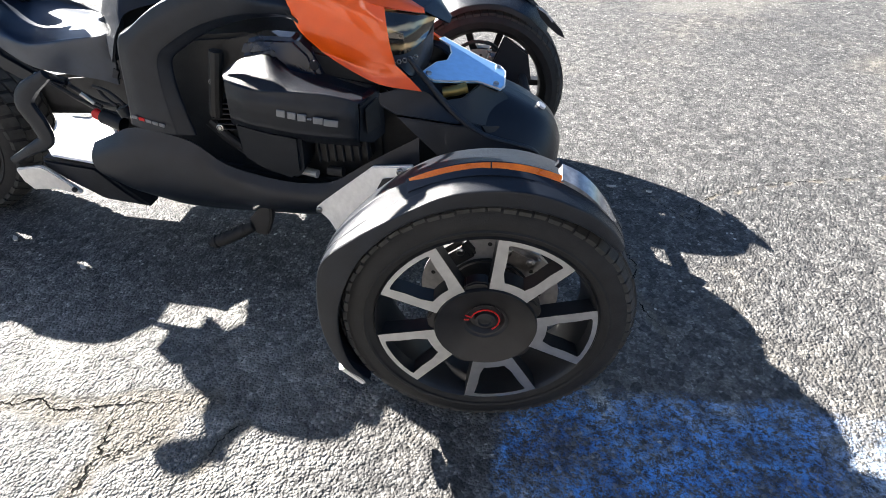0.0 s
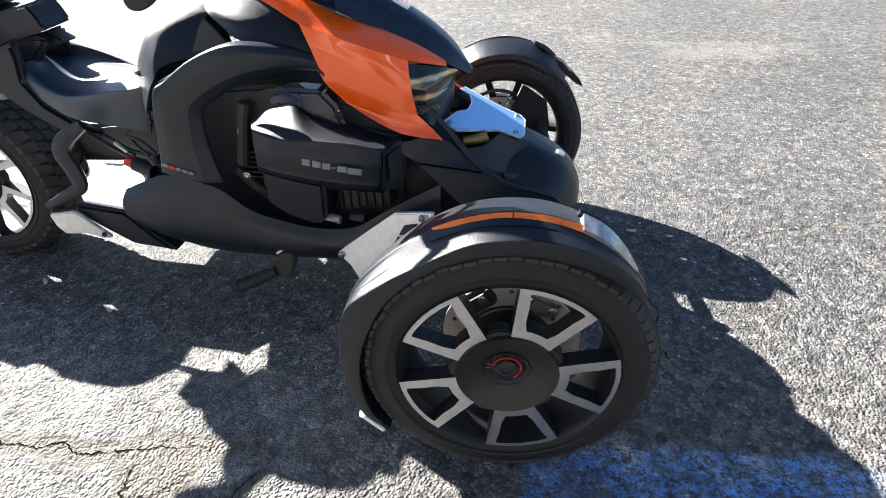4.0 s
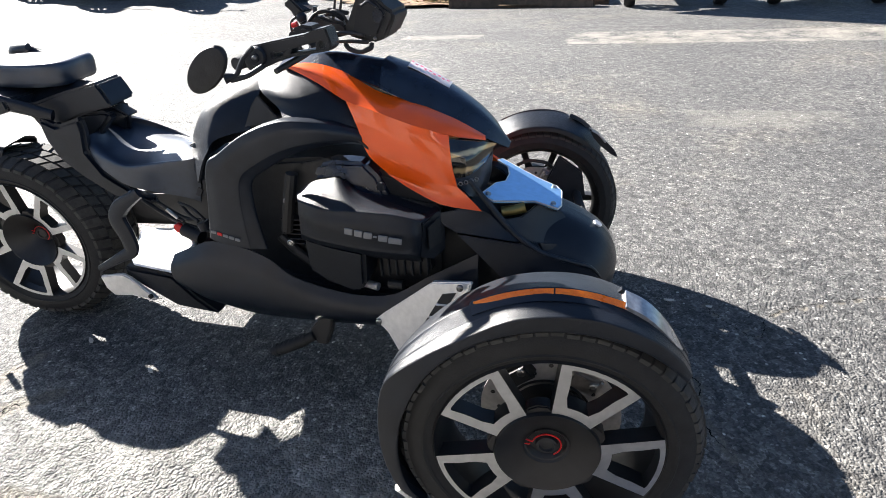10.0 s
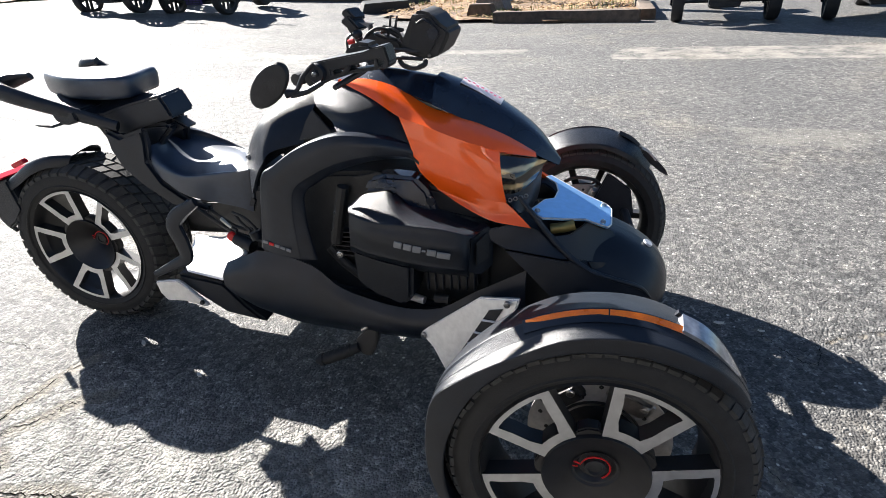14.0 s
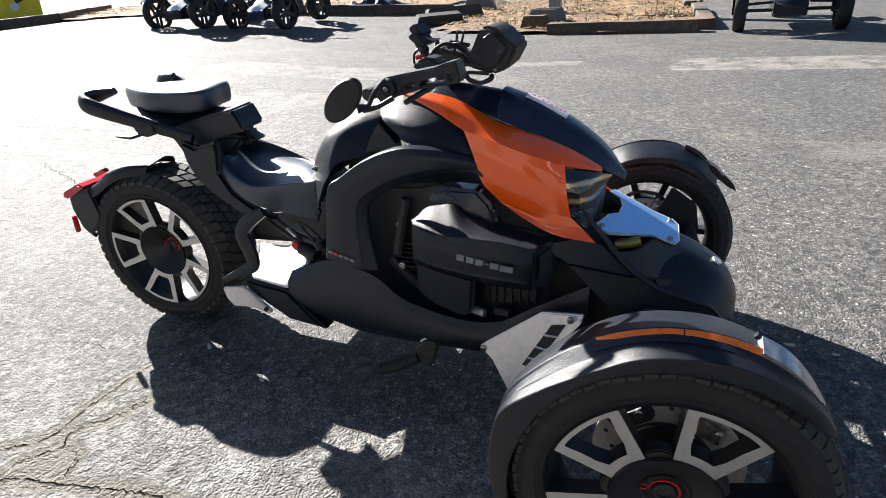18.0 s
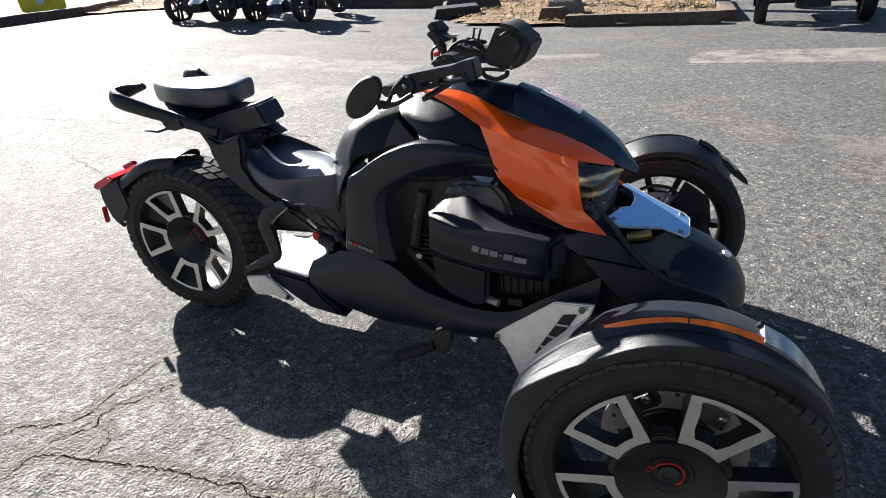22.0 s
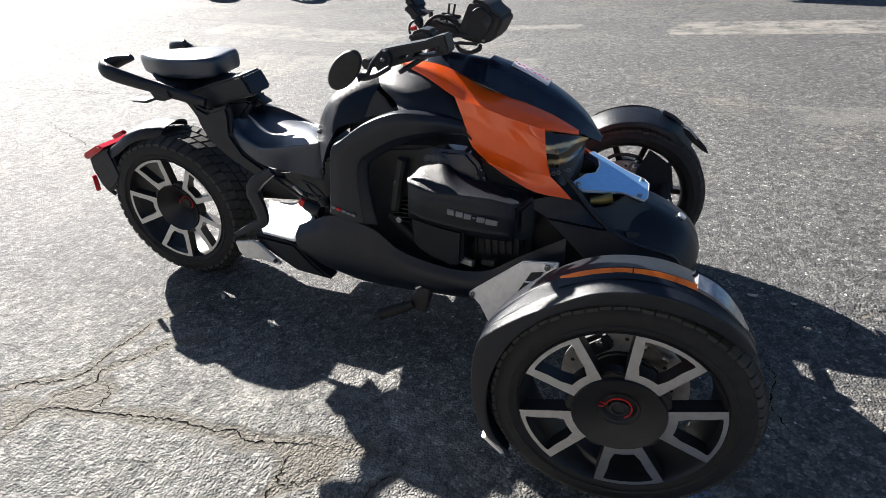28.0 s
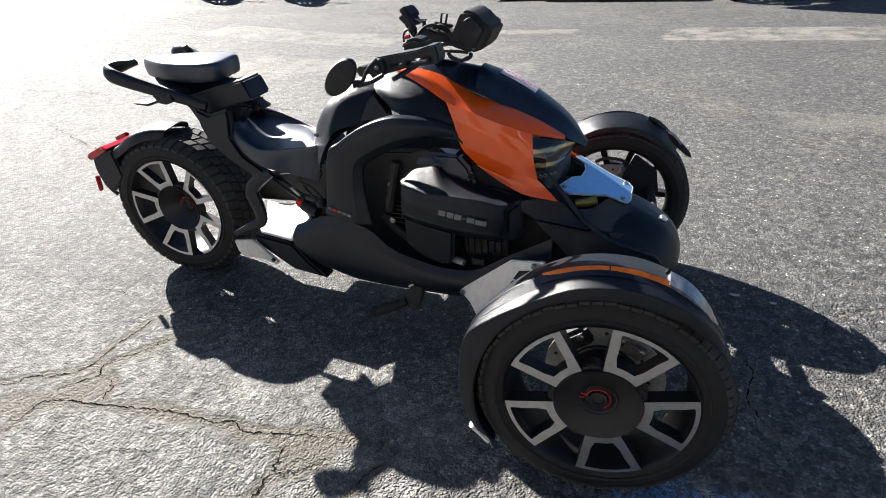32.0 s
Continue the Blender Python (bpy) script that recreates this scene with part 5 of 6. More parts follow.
# footboard, heel plate and hanger
part("footboard", panel([(-1.275, -0.130, 0.370), (-1.174, -0.130, 0.370), (-1.097, -0.130, 0.396), (-1.028, -0.215, 0.371), (-1.053, -0.265, 0.362), (-1.048, -0.290, 0.354), (-1.026, -0.305, 0.338), (-1.062, -0.305, 0.329), (-1.187, -0.295, 0.338), (-1.208, -0.275, 0.351), (-1.225, -0.225, 0.360)], 0.008, 0.003), FLOORB, bike, "pale footboard bright in the sun")
part("foot_rest", slab([(-1.19, 0.352), (-1.04, 0.335), (-0.98, 0.27), (-0.92, 0.22), (-1.05, 0.235), (-1.14, 0.29), (-1.18, 0.32)], -0.335, -0.28, 0.008), BLACK, bike)
part("heel_plate", slab([(-1.262, 0.322), (-1.185, 0.335), (-1.165, 0.325), (-1.095, 0.262), (-1.11, 0.255), (-1.17, 0.268), (-1.235, 0.262), (-1.255, 0.285)], -0.348, -0.335, 0.003), SILVER, bike, "silver heel plate")
screw((-1.199, -0.257, 0.202), bike, 0.007, material=DARK)
part("peg_hanger", tube([(-1.135, -0.245, 0.535), (-1.20, -0.25, 0.495), (-1.222, -0.255, 0.46), (-1.205, -0.26, 0.41), (-1.20, -0.265, 0.365), (-1.235, -0.275, 0.345), (-1.315, -0.285, 0.305)], [0.014, 0.024, 0.026, 0.024, 0.022, 0.016, 0.010], 10, 26, flat=0.6), SATIN, bike, "folded passenger peg hanger")
bike.children[-1].scale, bike.children[-1].location = (0.94, 0.94, 0.94), (-0.002, -0.091, 0.069)
part("shift_rod", tube([(-1.28, -0.21, 0.43), (-1.165, -0.24, 0.535)], 0.005, 8), STEEL, bike)
part("oil_knob", turned([(0.0005, -0.012), (0.013, -0.012), (0.016, -0.008), (0.016, 0.008), (0.0005, 0.012)], 18, (-1.085, -0.185, 0.405), closed=False), RED, bike, "red adjuster knob")
part("reservoir", tube([(-1.07, -0.19, 0.40), (-1.01, -0.20, 0.385)], 0.020, 12), DARK, bike)
part("reservoir_cap", tube([(-0.986, -0.210, 0.441), (-0.979, -0.210, 0.419)], [0.018, 0.020, 0.018], 14), BLACK, bike)
for pts in ([(-1.112, -0.180, 0.459), (-1.086, -0.190, 0.444), (-1.054, -0.200, 0.433)], [(-1.073, -0.180, 0.481), (-1.030, -0.190, 0.473), (-0.998, -0.200, 0.456), (-0.979, -0.200, 0.430)], [(-1.064, -0.180, 0.474), (-1.043, -0.190, 0.456), (-1.008, -0.200, 0.435)]):
    part("hose", tube(pts, 0.0045, 8, 12), DARK, bike)
part("steel_lever", tube([(-1.101, -0.200, 0.468), (-1.072, -0.200, 0.442)], 0.005, 8), STEEL, bike)
for a, c in (((-1.20, -0.17, 0.48), (-0.98, -0.19, 0.40)), ((-1.16, -0.16, 0.47), (-1.0, -0.18, 0.43))):
    part("cable", tube([a, ((a[0] + c[0]) / 2, a[1] - 0.01, (a[2] + c[2]) / 2 - 0.02), c], 0.006, 8, 10), DARK, bike)
part("foot_peg", tube([(-0.780, -0.330, 0.108), (-0.738, -0.325, 0.122), (-0.697, -0.315, 0.139), (-0.654, -0.305, 0.159)], [0.010, 0.016, 0.016, 0.014], 12, 14), RUBBER, bike, "black rubber foot peg")
for p in [(-0.765, -0.327, 0.112), (-0.748, -0.324, 0.118), (-0.732, -0.321, 0.125), (-0.716, -0.317, 0.131), (-0.699, -0.314, 0.138), (-0.683, -0.311, 0.146)]:
    part("peg_rib", tube([(p[0] - 0.004, p[1] - 0.001, p[2] - 0.001), (p[0] + 0.004, p[1] + 0.001, p[2] + 0.001)], 0.0185, 12), RUBBER, bike)
part("peg_bracket", panel([(-0.668, -0.300, 0.173), (-0.642, -0.298, 0.200), (-0.610, -0.295, 0.238), (-0.595, -0.295, 0.232), (-0.602, -0.300, 0.177), (-0.620, -0.305, 0.129), (-0.648, -0.310, 0.136)], inward=(0.0, 0.03, 0.0), bev=0.004), DARK, bike, "black bracket of the foot peg")
part("peg_spring", tube([(-0.639, -0.305, 0.217), (-0.618, -0.302, 0.231), (-0.604, -0.300, 0.242)], 0.005, 8), STEEL, bike)

# mirror, hand guard, bars and instruments
for s in (1,):
    g = lambda y: y if s > 0 else 2 * CY - y
    guard = new("hand_guard")
    guard.parent = bike
    guard["label"] = "black openwork hand guard bracket"
    ring_o = [(-0.645, 0.928), (-0.594, 0.937), (-0.520, 0.949), (-0.494, 0.958), (-0.471, 0.962), (-0.462, 0.928), (-0.468, 0.917), (-0.510, 0.911), (-0.550, 0.906), (-0.605, 0.891), (-0.631, 0.886)]
    ring_i = [(-0.597, 0.912), (-0.589, 0.915), (-0.555, 0.921), (-0.511, 0.931), (-0.485, 0.937), (-0.475, 0.931), (-0.478, 0.922), (-0.510, 0.918), (-0.547, 0.913), (-0.576, 0.907), (-0.597, 0.905)]
    bm = bmesh.new()
    vo = [[bm.verts.new((x, g(y), z)) for x, z in ring_o] for y in (-0.345, -0.300)]
    vi = [[bm.verts.new((x, g(y), z)) for x, z in ring_i] for y in (-0.345, -0.300)]
    n = len(ring_o)
    for q in range(n):
        w = (q + 1) % n
        bm.faces.new((vo[0][q], vo[0][w], vi[0][w], vi[0][q]))
        bm.faces.new((vo[1][q], vi[1][q], vi[1][w], vo[1][w]))
        bm.faces.new((vo[0][q], vo[1][q], vo[1][w], vo[0][w]))
        bm.faces.new((vi[0][q], vi[0][w], vi[1][w], vi[1][q]))
    bmesh.ops.recalc_face_normals(bm, faces=bm.faces[:])
    part("guard_frame", bevelled(bm, 0.003, 2), BLACK, guard)
    part("guard_strut", slab([(-0.578, 0.905), (-0.556, 0.911), (-0.548, 0.924), (-0.560, 0.922)], g(-0.346), g(-0.305), 0.002), BLACK, guard)
    part("guard_strut", slab([(-0.500, 0.917), (-0.488, 0.918), (-0.490, 0.937), (-0.497, 0.936)], g(-0.343), g(-0.305), 0.002), BLACK, guard)
    part("guard_joint", turned([(0.0005, -0.020), (0.008, -0.020), (0.009, -0.017), (0.018, -0.017), (0.021, -0.012), (0.021, 0.02), (0.0005, 0.02)], 24, (-0.630, g(-0.338), 0.908), closed=False), BLACK, guard)
    screw((-0.630, g(-0.359), 0.908), guard, 0.005, material=STEEL)
    part("mirror_arm", tube([(-0.640, g(-0.335), 0.925), (-0.665, g(-0.345), 0.900), (-0.682, g(-0.35), 0.872), (-0.705, g(-0.36), 0.866)], [0.005, 0.005, 0.006, 0.012], 10, 14), BLACK, bike)
    part("mirror_brace", tube([(-0.625, g(-0.335), 0.885), (-0.66, g(-0.345), 0.868), (-0.695, g(-0.355), 0.860)], 0.006, 8, 10), BLACK, bike)
    bm = turned([(0.0005, -0.008), (0.026, -0.010), (0.040, -0.006), (0.044, 0.0), (0.044, 0.006), (0.041, 0.008), (0.0005, 0.008)], 36, closed=False)
    bmesh.ops.transform(bm, matrix=Matrix.Translation((-0.737, g(-0.365), 0.884)) @ pose(0, 0, 0, 0, 44, 12) @ Matrix.Diagonal((0.76, 1, 1.36, 1)), verts=bm.verts[:])
    part("mirror", bm, DARK, bike, "round black mirror back")
    part("handlebar", tube([(-0.60, CY, 0.885), (-0.60, g(-0.16), 0.895), (-0.625, g(-0.24), 0.905), (-0.655, g(-0.40), 0.905)], 0.013, 10, 16), DARK, bike)
    part("grip", tube([(-0.635, g(-0.25), 0.90), (-0.655, g(-0.33), 0.890)], 0.019, 12), RUBBER, bike)
    part("lever", tube([(-0.58, g(-0.22), 0.905), (-0.555, g(-0.27), 0.90), (-0.575, g(-0.38), 0.885)], [0.009, 0.007, 0.006], 8, 12), DARK, bike)
# the bar end with its guard and mirror reaches out beside the body; the foot plates and the pad sit further in
for ob in bike.children:
    k = {"hand_guard": 0.93, "grip": 0.93, "lever": 0.93, "mirror_arm": 0.90, "mirror_brace": 0.90, "mirror": 0.87, "heel_plate": 1.08, "foot_rest": 1.085, "footboard": 1.055, "passenger_pad": 1.022, "grab_rail": 1.018}.get(ob.name.split(".")[0])
    if k:
        ob.scale, ob.location = (k, k, k), (-0.027 * (1 - k), -1.514 * (1 - k), 1.144 * (1 - k))
part("kill_switch", tube([(-0.647, -0.150, 0.942), (-0.633, -0.150, 0.945)], 0.006, 10), RED, bike, "red switch")
pod = [(-0.501, 0.987), (-0.492, 1.001), (-0.475, 1.004), (-0.448, 0.997), (-0.430, 0.976), (-0.407, 0.961), (-0.409, 0.944), (-0.432, 0.904), (-0.468, 0.893), (-0.528, 0.911), (-0.532, 0.925)]
part("instrument_pod", slab(pod, -0.115, 0.0, 0.010), DARK, bike, "black instrument pod")
part("pod_cheek", slab([(-0.492, 0.985), (-0.466, 0.993), (-0.444, 0.982), (-0.423, 0.956), (-0.430, 0.942), (-0.447, 0.913), (-0.469, 0.906), (-0.511, 0.917)], -0.122, -0.10, 0.006), BLACK, bike)
part("pod_window", slab([(-0.457, 0.964), (-0.438, 0.970), (-0.429, 0.954), (-0.443, 0.937), (-0.455, 0.943)], -0.125, -0.115, 0.002), NAVY, bike)
part("pod_ridge", tube([(-0.481, -0.123, 0.977), (-0.465, -0.123, 0.985), (-0.446, -0.123, 0.974)], 0.003, 8, 8), BLACK, bike)
screw((-0.452, -0.117, 0.95), bike, 0.004, material=STEEL)
screw((-0.458, -0.117, 0.905), bike, 0.004, material=STEEL)
for holder in ([(-0.716, -0.040, 0.998), (-0.697, -0.040, 1.009), (-0.674, -0.040, 0.983), (-0.694, -0.040, 0.968)], [(-0.716, -0.050, 0.978), (-0.692, -0.050, 0.992), (-0.663, -0.050, 0.960), (-0.684, -0.050, 0.950)]):
    part("phone_holder", panel(holder, inward=(0.01, 0.05, 0.0), bev=0.004), BLACK, bike, "black clamp of a phone holder")
part("holder_arm", tube([(-0.694, -0.030, 0.962), (-0.680, -0.030, 0.939), (-0.663, -0.030, 0.918), (-0.652, -0.030, 0.899)], 0.010, 10, 8), DARK, bike)
part("holder_ball", tube([(-0.668, -0.060, 0.957), (-0.661, -0.060, 0.939)], [0.010, 0.014, 0.010], 12, 8), BLACK, bike)
part("clip_bar", tube([(-0.675, -0.070, 0.950), (-0.686, -0.070, 0.943), (-0.691, -0.070, 0.931), (-0.691, -0.070, 0.915)], 0.0035, 6, 8), DARK, bike)
part("cable_tie", panel([(-0.673, -0.030, 0.974), (-0.627, -0.030, 0.971), (-0.647, -0.030, 0.960)], 0.003, 0.001), GREYP, bike)
part("top_clamp", panel([(-0.659, -0.070, 0.909), (-0.649, -0.070, 0.937), (-0.616, -0.070, 0.952), (-0.589, -0.070, 0.943), (-0.549, -0.070, 0.934), (-0.540, -0.070, 0.907), (-0.604, -0.070, 0.894)], inward=(0, 0.09, 0), bev=0.006), DARK, bike, "black clamp on the bars")
part("clamp_knob", tube([(-0.630, -0.050, 0.971), (-0.631, -0.050, 0.946)], [0.005, 0.008, 0.008], 10), BLACK, bike)
part("switch_box", panel([(-0.638, -0.210, 0.920), (-0.624, -0.210, 0.942), (-0.597, -0.210, 0.950), (-0.567, -0.210, 0.946), (-0.562, -0.210, 0.924), (-0.599, -0.210, 0.913)], inward=(0, 0.06, 0), bev=0.008), BLACK, bike, "black switch housing")
part("bracket_loop", tube([(-0.586, -0.050, 0.940), (-0.579, -0.050, 0.964), (-0.574, -0.050, 0.989), (-0.557, -0.050, 0.988), (-0.564, -0.050, 0.964), (-0.563, -0.050, 0.940)], 0.0035, 6), DARK, bike)
part("bracket_plate", panel([(-0.597, -0.055, 0.968), (-0.543, -0.055, 0.959), (-0.544, -0.055, 0.950), (-0.601, -0.055, 0.947)], 0.012, 0.002), DARK, bike)
for k in range(4):
    part("cable", tube([(-0.641, -0.090, 0.931), (-0.613, -0.090, 0.958), (-0.580, -0.090, 0.964), (-0.541, -0.090, 0.943)][:4 - (k == 3)] if k != 1 else [(-0.591, -0.080, 0.954), (-0.567, -0.085, 0.963), (-0.545, -0.085, 0.954), (-0.535, -0.080, 0.930)], 0.0042, 8, 14), DARK, bike)
    bike.children[-1].location = (-0.006 * k, 0.012 * k, -0.007 * k)
part("rack_bar", tube([(-0.589, -0.100, 0.915), (-0.530, -0.120, 0.919), (-0.482, -0.120, 0.913)], 0.0045, 8, 8), DARK, bike)
part("rack_bar", tube([(-0.582, -0.100, 0.897), (-0.523, -0.120, 0.900), (-0.474, -0.120, 0.897)], 0.0045, 8, 8), DARK, bike)
part("cable_loop", tube([(-0.536, -0.110, 0.892), (-0.523, -0.120, 0.882), (-0.496, -0.120, 0.876), (-0.470, -0.120, 0.884), (-0.470, -0.110, 0.891)], 0.006, 8, 14), DARK, bike)


# ---- cracks and litter on the asphalt ----
CRACK = mat("crack_shadow_tar", (0.010, 0.0095, 0.009), 1.0, 0, 40, 0.5, spec=0.0)
LEAF = mat("pale_leaf_scrap", (0.55, 0.52, 0.46), 0.7, 0, 30, 0.2)


def strip_on_ground(name, line, width, z, material, label, wob=0.012, seed=1, cat="crack", n=60):
    pts = smooth_line([(x, y, 0) for x, y in line], n)
    bm = bmesh.new()
    prev, run = None, 0.0
    for i, p in enumerate(pts):
        t = pts[min(i + 1, n - 1)] - pts[max(i - 1, 0)]
        nx, ny = -t[1], t[0]
        L = math.hypot(nx, ny) + 1e-9
        run += L / 2
        q = run / max(wob, 0.004)
        o = wob * (0.9 * noise.noise((q * 0.25, seed, 0)) + 0.6 * noise.noise((q * 1.1, seed, 3)) + 0.25 * noise.noise((q * 3.3, seed, 5)))
        taper = min(1.0, 5.0 * min(i + 0.3, n - 0.7 - i) / n)
        w = width * 0.62 * taper * max(0.08, 0.55 + 0.9 * noise.noise((q * 0.5, seed, 7)) + 0.5 * noise.noise((q * 2.1, seed, 9)))
        cx, cy = p[0] + nx / L * o, p[1] + ny / L * o
        a = bm.verts.new((cx + nx / L * w, cy + ny / L * w, rise(cx, cy) + z))
        b = bm.verts.new((cx - nx / L * w, cy - ny / L * w, rise(cx, cy) + z))
        if prev:
            bm.faces.new((prev[0], prev[1], b, a))
        prev = (a, b)
    bmesh.ops.recalc_face_normals(bm, faces=bm.faces[:])
    tagged(part(name, bm, material, None), label, cat, kind="structure")


for k, (name, line, width, label, _) in enumerate(CRACKS):
    strip_on_ground("crack_" + name, line, width, 0.0012 + 0.0001 * k, CRACK, label, 0.014, 3 + k, n=220)
for k, (a, b, c) in enumerate((((-9, 3.4), (-5, 3.9), (-1.0, 4.3)), ((-7, 1.6), (-4, 2.2), (-2.2, 2.0)), ((-6, 5.6), (-2.5, 6.0), (1.5, 6.1)), ((-2.6, 0.5), (-3.4, 0.9), (-4.8, 1.4)), ((-3.0, 6.9), (-1, 7.2), (0.6, 7.0)), ((-12, 5.0), (-8, 5.2), (-5, 5.5)))):
    strip_on_ground(f"crack_far_{k + 1}", [a, b, c], 0.005 + 0.0015 * (k % 3), 0.0036, CRACK, "faint long seam in the asphalt", 0.06, 30 + k, n=90)


def scrap(at, turn, size, label, m=LEAF):
    bm = bmesh.new()
    q = [(-1, 0), (-0.5, 0.35), (0.2, 0.4), (1, 0.1), (0.5, -0.3), (-0.3, -0.38)]
    top = [bm.verts.new((x * size, y * size, 0.004 + 0.004 * (abs(x) > 0.6))) for x, y in q]
    bot = [bm.verts.new((x * size, y * size, 0.001)) for x, y in q]
    bm.faces.new(top), bm.faces.new(bot[::-1])
    for i in range(6):
        bm.faces.new((top[i], bot[i], bot[(i + 1) % 6], top[(i + 1) % 6]))
    ob = part("leaf_scrap", bm, m, None)
    ob.location, ob.rotation_euler = (*at, 0.001), (0, 0, radians(turn))
    tagged(ob, label, "leaf", "scraps on the asphalt")


scrap((-1.49, -0.26), -40, 0.017, "small pale dry leaf lying on shaded asphalt")
scrap((-1.19, -0.36), -30, 0.014, "small pale dry leaf lying on shaded asphalt")
scrap((0.34, 0.26), 0, 0.016, "small pale scrap lying on shaded asphalt")
scrap((0.46, 0.24), -10, 0.010, "small pale scrap lying on shaded asphalt")

# ---- planting beds ----
MULCH = mat("pine_straw_mulch", (0.17, 0.105, 0.055), 0.95, 0, 9, 0.6, 1.0, 45)
STRAW = mat("dry_straw", (0.32, 0.21, 0.10), 0.9, 0, 6, 0.5)
GRASS = mat("grass_blade", (0.10, 0.16, 0.03), 0.8, 0, 6, 0.5)


def bed(name, outline, seed, label, n_straw, n_grass):
    rng = random.Random(seed)
    xs, ys = [p[0] for p in outline], [p[1] for p in outline]

    def within(x, y):
        c, j = False, len(outline) - 1
        for i in range(len(outline)):
            (xi, yi), (xj, yj) = outline[i], outline[j]
            if (yi > y) != (yj > y) and x < (xj - xi) * (y - yi) / (yj - yi) + xi:
                c = not c
            j = i
        return c

    bm = bmesh.new()
    step = 0.35
    made = {}
    def v(i, j):
        if (i, j) not in made:
            x, y = min(xs) + i * step, min(ys) + j * step
            made[i, j] = bm.verts.new((x, y, rise(x, y) + 0.03 + 0.05 * (noise.noise((x * 1.3, y * 1.3, seed)) + 0.4)))
        return made[i, j]
    for i in range(int((max(xs) - min(xs)) / step)):
        for j in range(int((max(ys) - min(ys)) / step)):
            if within(min(xs) + (i + 0.5) * step, min(ys) + (j + 0.5) * step):
                bm.faces.new((v(i, j), v(i + 1, j), v(i + 1, j + 1), v(i, j + 1)))
    tagged(part(name, bm, MULCH, None), label, "mulch bed", kind="structure")
    for nm, cnt, m, lab in (("pine_straw", n_straw, STRAW, "loose dry pine straw and bark"), ("grass_tufts", n_grass, GRASS, "sparse green grass blades")):
        bm = bmesh.new()
        k = 0
        while k < cnt:
            x, y = rng.uniform(min(xs), max(xs)), rng.uniform(min(ys), max(ys))
            if not within(x, y):
                continue
            if nm == "grass_tufts" and noise.noise((x * 1.1, y * 1.1, 7)) < 0.1:
                k += 0.25
                continue
            k += 1
            z = rise(x, y) + 0.06 + 0.05 * (noise.noise((x * 1.3, y * 1.3, seed)) + 0.4)
            a, l = rng.uniform(0, 6.28), rng.uniform(0.03, 0.11)
            up = rng.uniform(-0.02, 0.035) if nm == "pine_straw" else rng.uniform(0.04, 0.10)
            w = rng.uniform(0.004, 0.02) if nm == "pine_straw" else 0.006
            d, e = Vector((math.cos(a), math.sin(a), 0)), Vector((-math.sin(a), math.cos(a), 0.3))
            p = Vector((x, y, z - 0.03 if nm != "pine_straw" else z))
            ln = l if nm == "pine_straw" else 0.03
            q = [p - e * w, p + e * w, p + d * ln + e * w * 0.4 + Vector((0, 0, up)), p + d * ln - e * w * 0.4 + Vector((0, 0, up))]
            bm.faces.new([bm.verts.new(c) for c in q])
        tagged(part(nm, bm, m, None), lab, nm.replace("_", " "), kind="stuff")


bed("bed_1", [(-3.1, 8.62), (-2.2, 8.40), (-0.02, 8.12), (0.0, 14.8), (-5.4, 15.2), (-5.6, 12.5), (-5.1, 10.4), (-4.1, 8.9)], 11, "brown pine straw bed with thin grass", 5200, 1500)
bed("bed_2", [(-15.5, 8.8), (-13.6, 8.9), (-11.0, 9.4), (-8.1, 10.5), (-5.9, 12.2), (-6.0, 15.2), (-9.0, 19.0), (-19.0, 19.0), (-17.5, 13.4)], 12, "brown pine straw strip behind timber edging", 5000, 200)


def beam(a, b, z, label, h=0.17, w=0.17, seed=0, z_end=None):
    rng = random.Random(seed)
    L = math.dist(a, b)
    n = max(4, int(L / 0.3))
    bm = bmesh.new()
    rings = []
    for i in range(n + 1):
        s = -L / 2 + L * i / n
        rings.append([bm.verts.new((s, y * w / 2 + rng.uniform(-0.006, 0.006), hz + rng.uniform(-0.007, 0.007))) for y, hz in ((-1, -0.03), (1, -0.03), (1, h * 0.9), (0.85, h), (-0.85, h), (-1, h * 0.9))])
    for p, q in zip(rings, rings[1:]):
        for k in range(6):
            bm.faces.new((p[k], p[(k + 1) % 6], q[(k + 1) % 6], q[k]))
    bm.faces.new(rings[0]), bm.faces.new(rings[-1][::-1])
    bmesh.ops.recalc_face_normals(bm, faces=bm.faces[:])
    ob = part("timber_edging", bm, TIMBER, None)
    drop = 0.0 if z_end is None else z - z_end
    ob.location = ((a[0] + b[0]) / 2, (a[1] + b[1]) / 2, z - drop / 2)
    ob.rotation_euler = (0, math.atan2(drop, L), math.atan2(b[1] - a[1], b[0] - a[0]))
    tagged(ob, label, "timber", "timber edging of the beds")


beam((-2.21, 8.42), (0.02, 8.14), 0.0, "weathered dark railway timber edging a straw bed", 0.17, 0.2, 1)
beam((0.14, 8.34), (-0.04, 11.3), 0.0, "grey weathered timber running back along the bed", 0.15, 0.22, 2)
beam((-0.16, 11.6), (-0.36, 13.9), 0.0, "grey weathered timber running back along the bed", 0.15, 0.22, 3)
beam((-0.3, 14.0), (2.6, 13.6), 0.0, "dark timber at the back of the bed", 0.2, 0.2, 4)
beam((-8.05, 10.55), (-5.25, 12.15), 0.35, "weathered dark timber kerb behind parked vehicles", 0.2, 0.2, 5, 0.10)
beam((-11.2, 9.35), (-8.15, 10.5), 0.55, "weathered dark timber kerb behind parked vehicles", 0.2, 0.2, 6, 0.36)
beam((-13.3, 6.0), (-13.85, 8.75), 0.6, "dark timber kerb at the edge of the lot", 0.2, 0.2, 7)
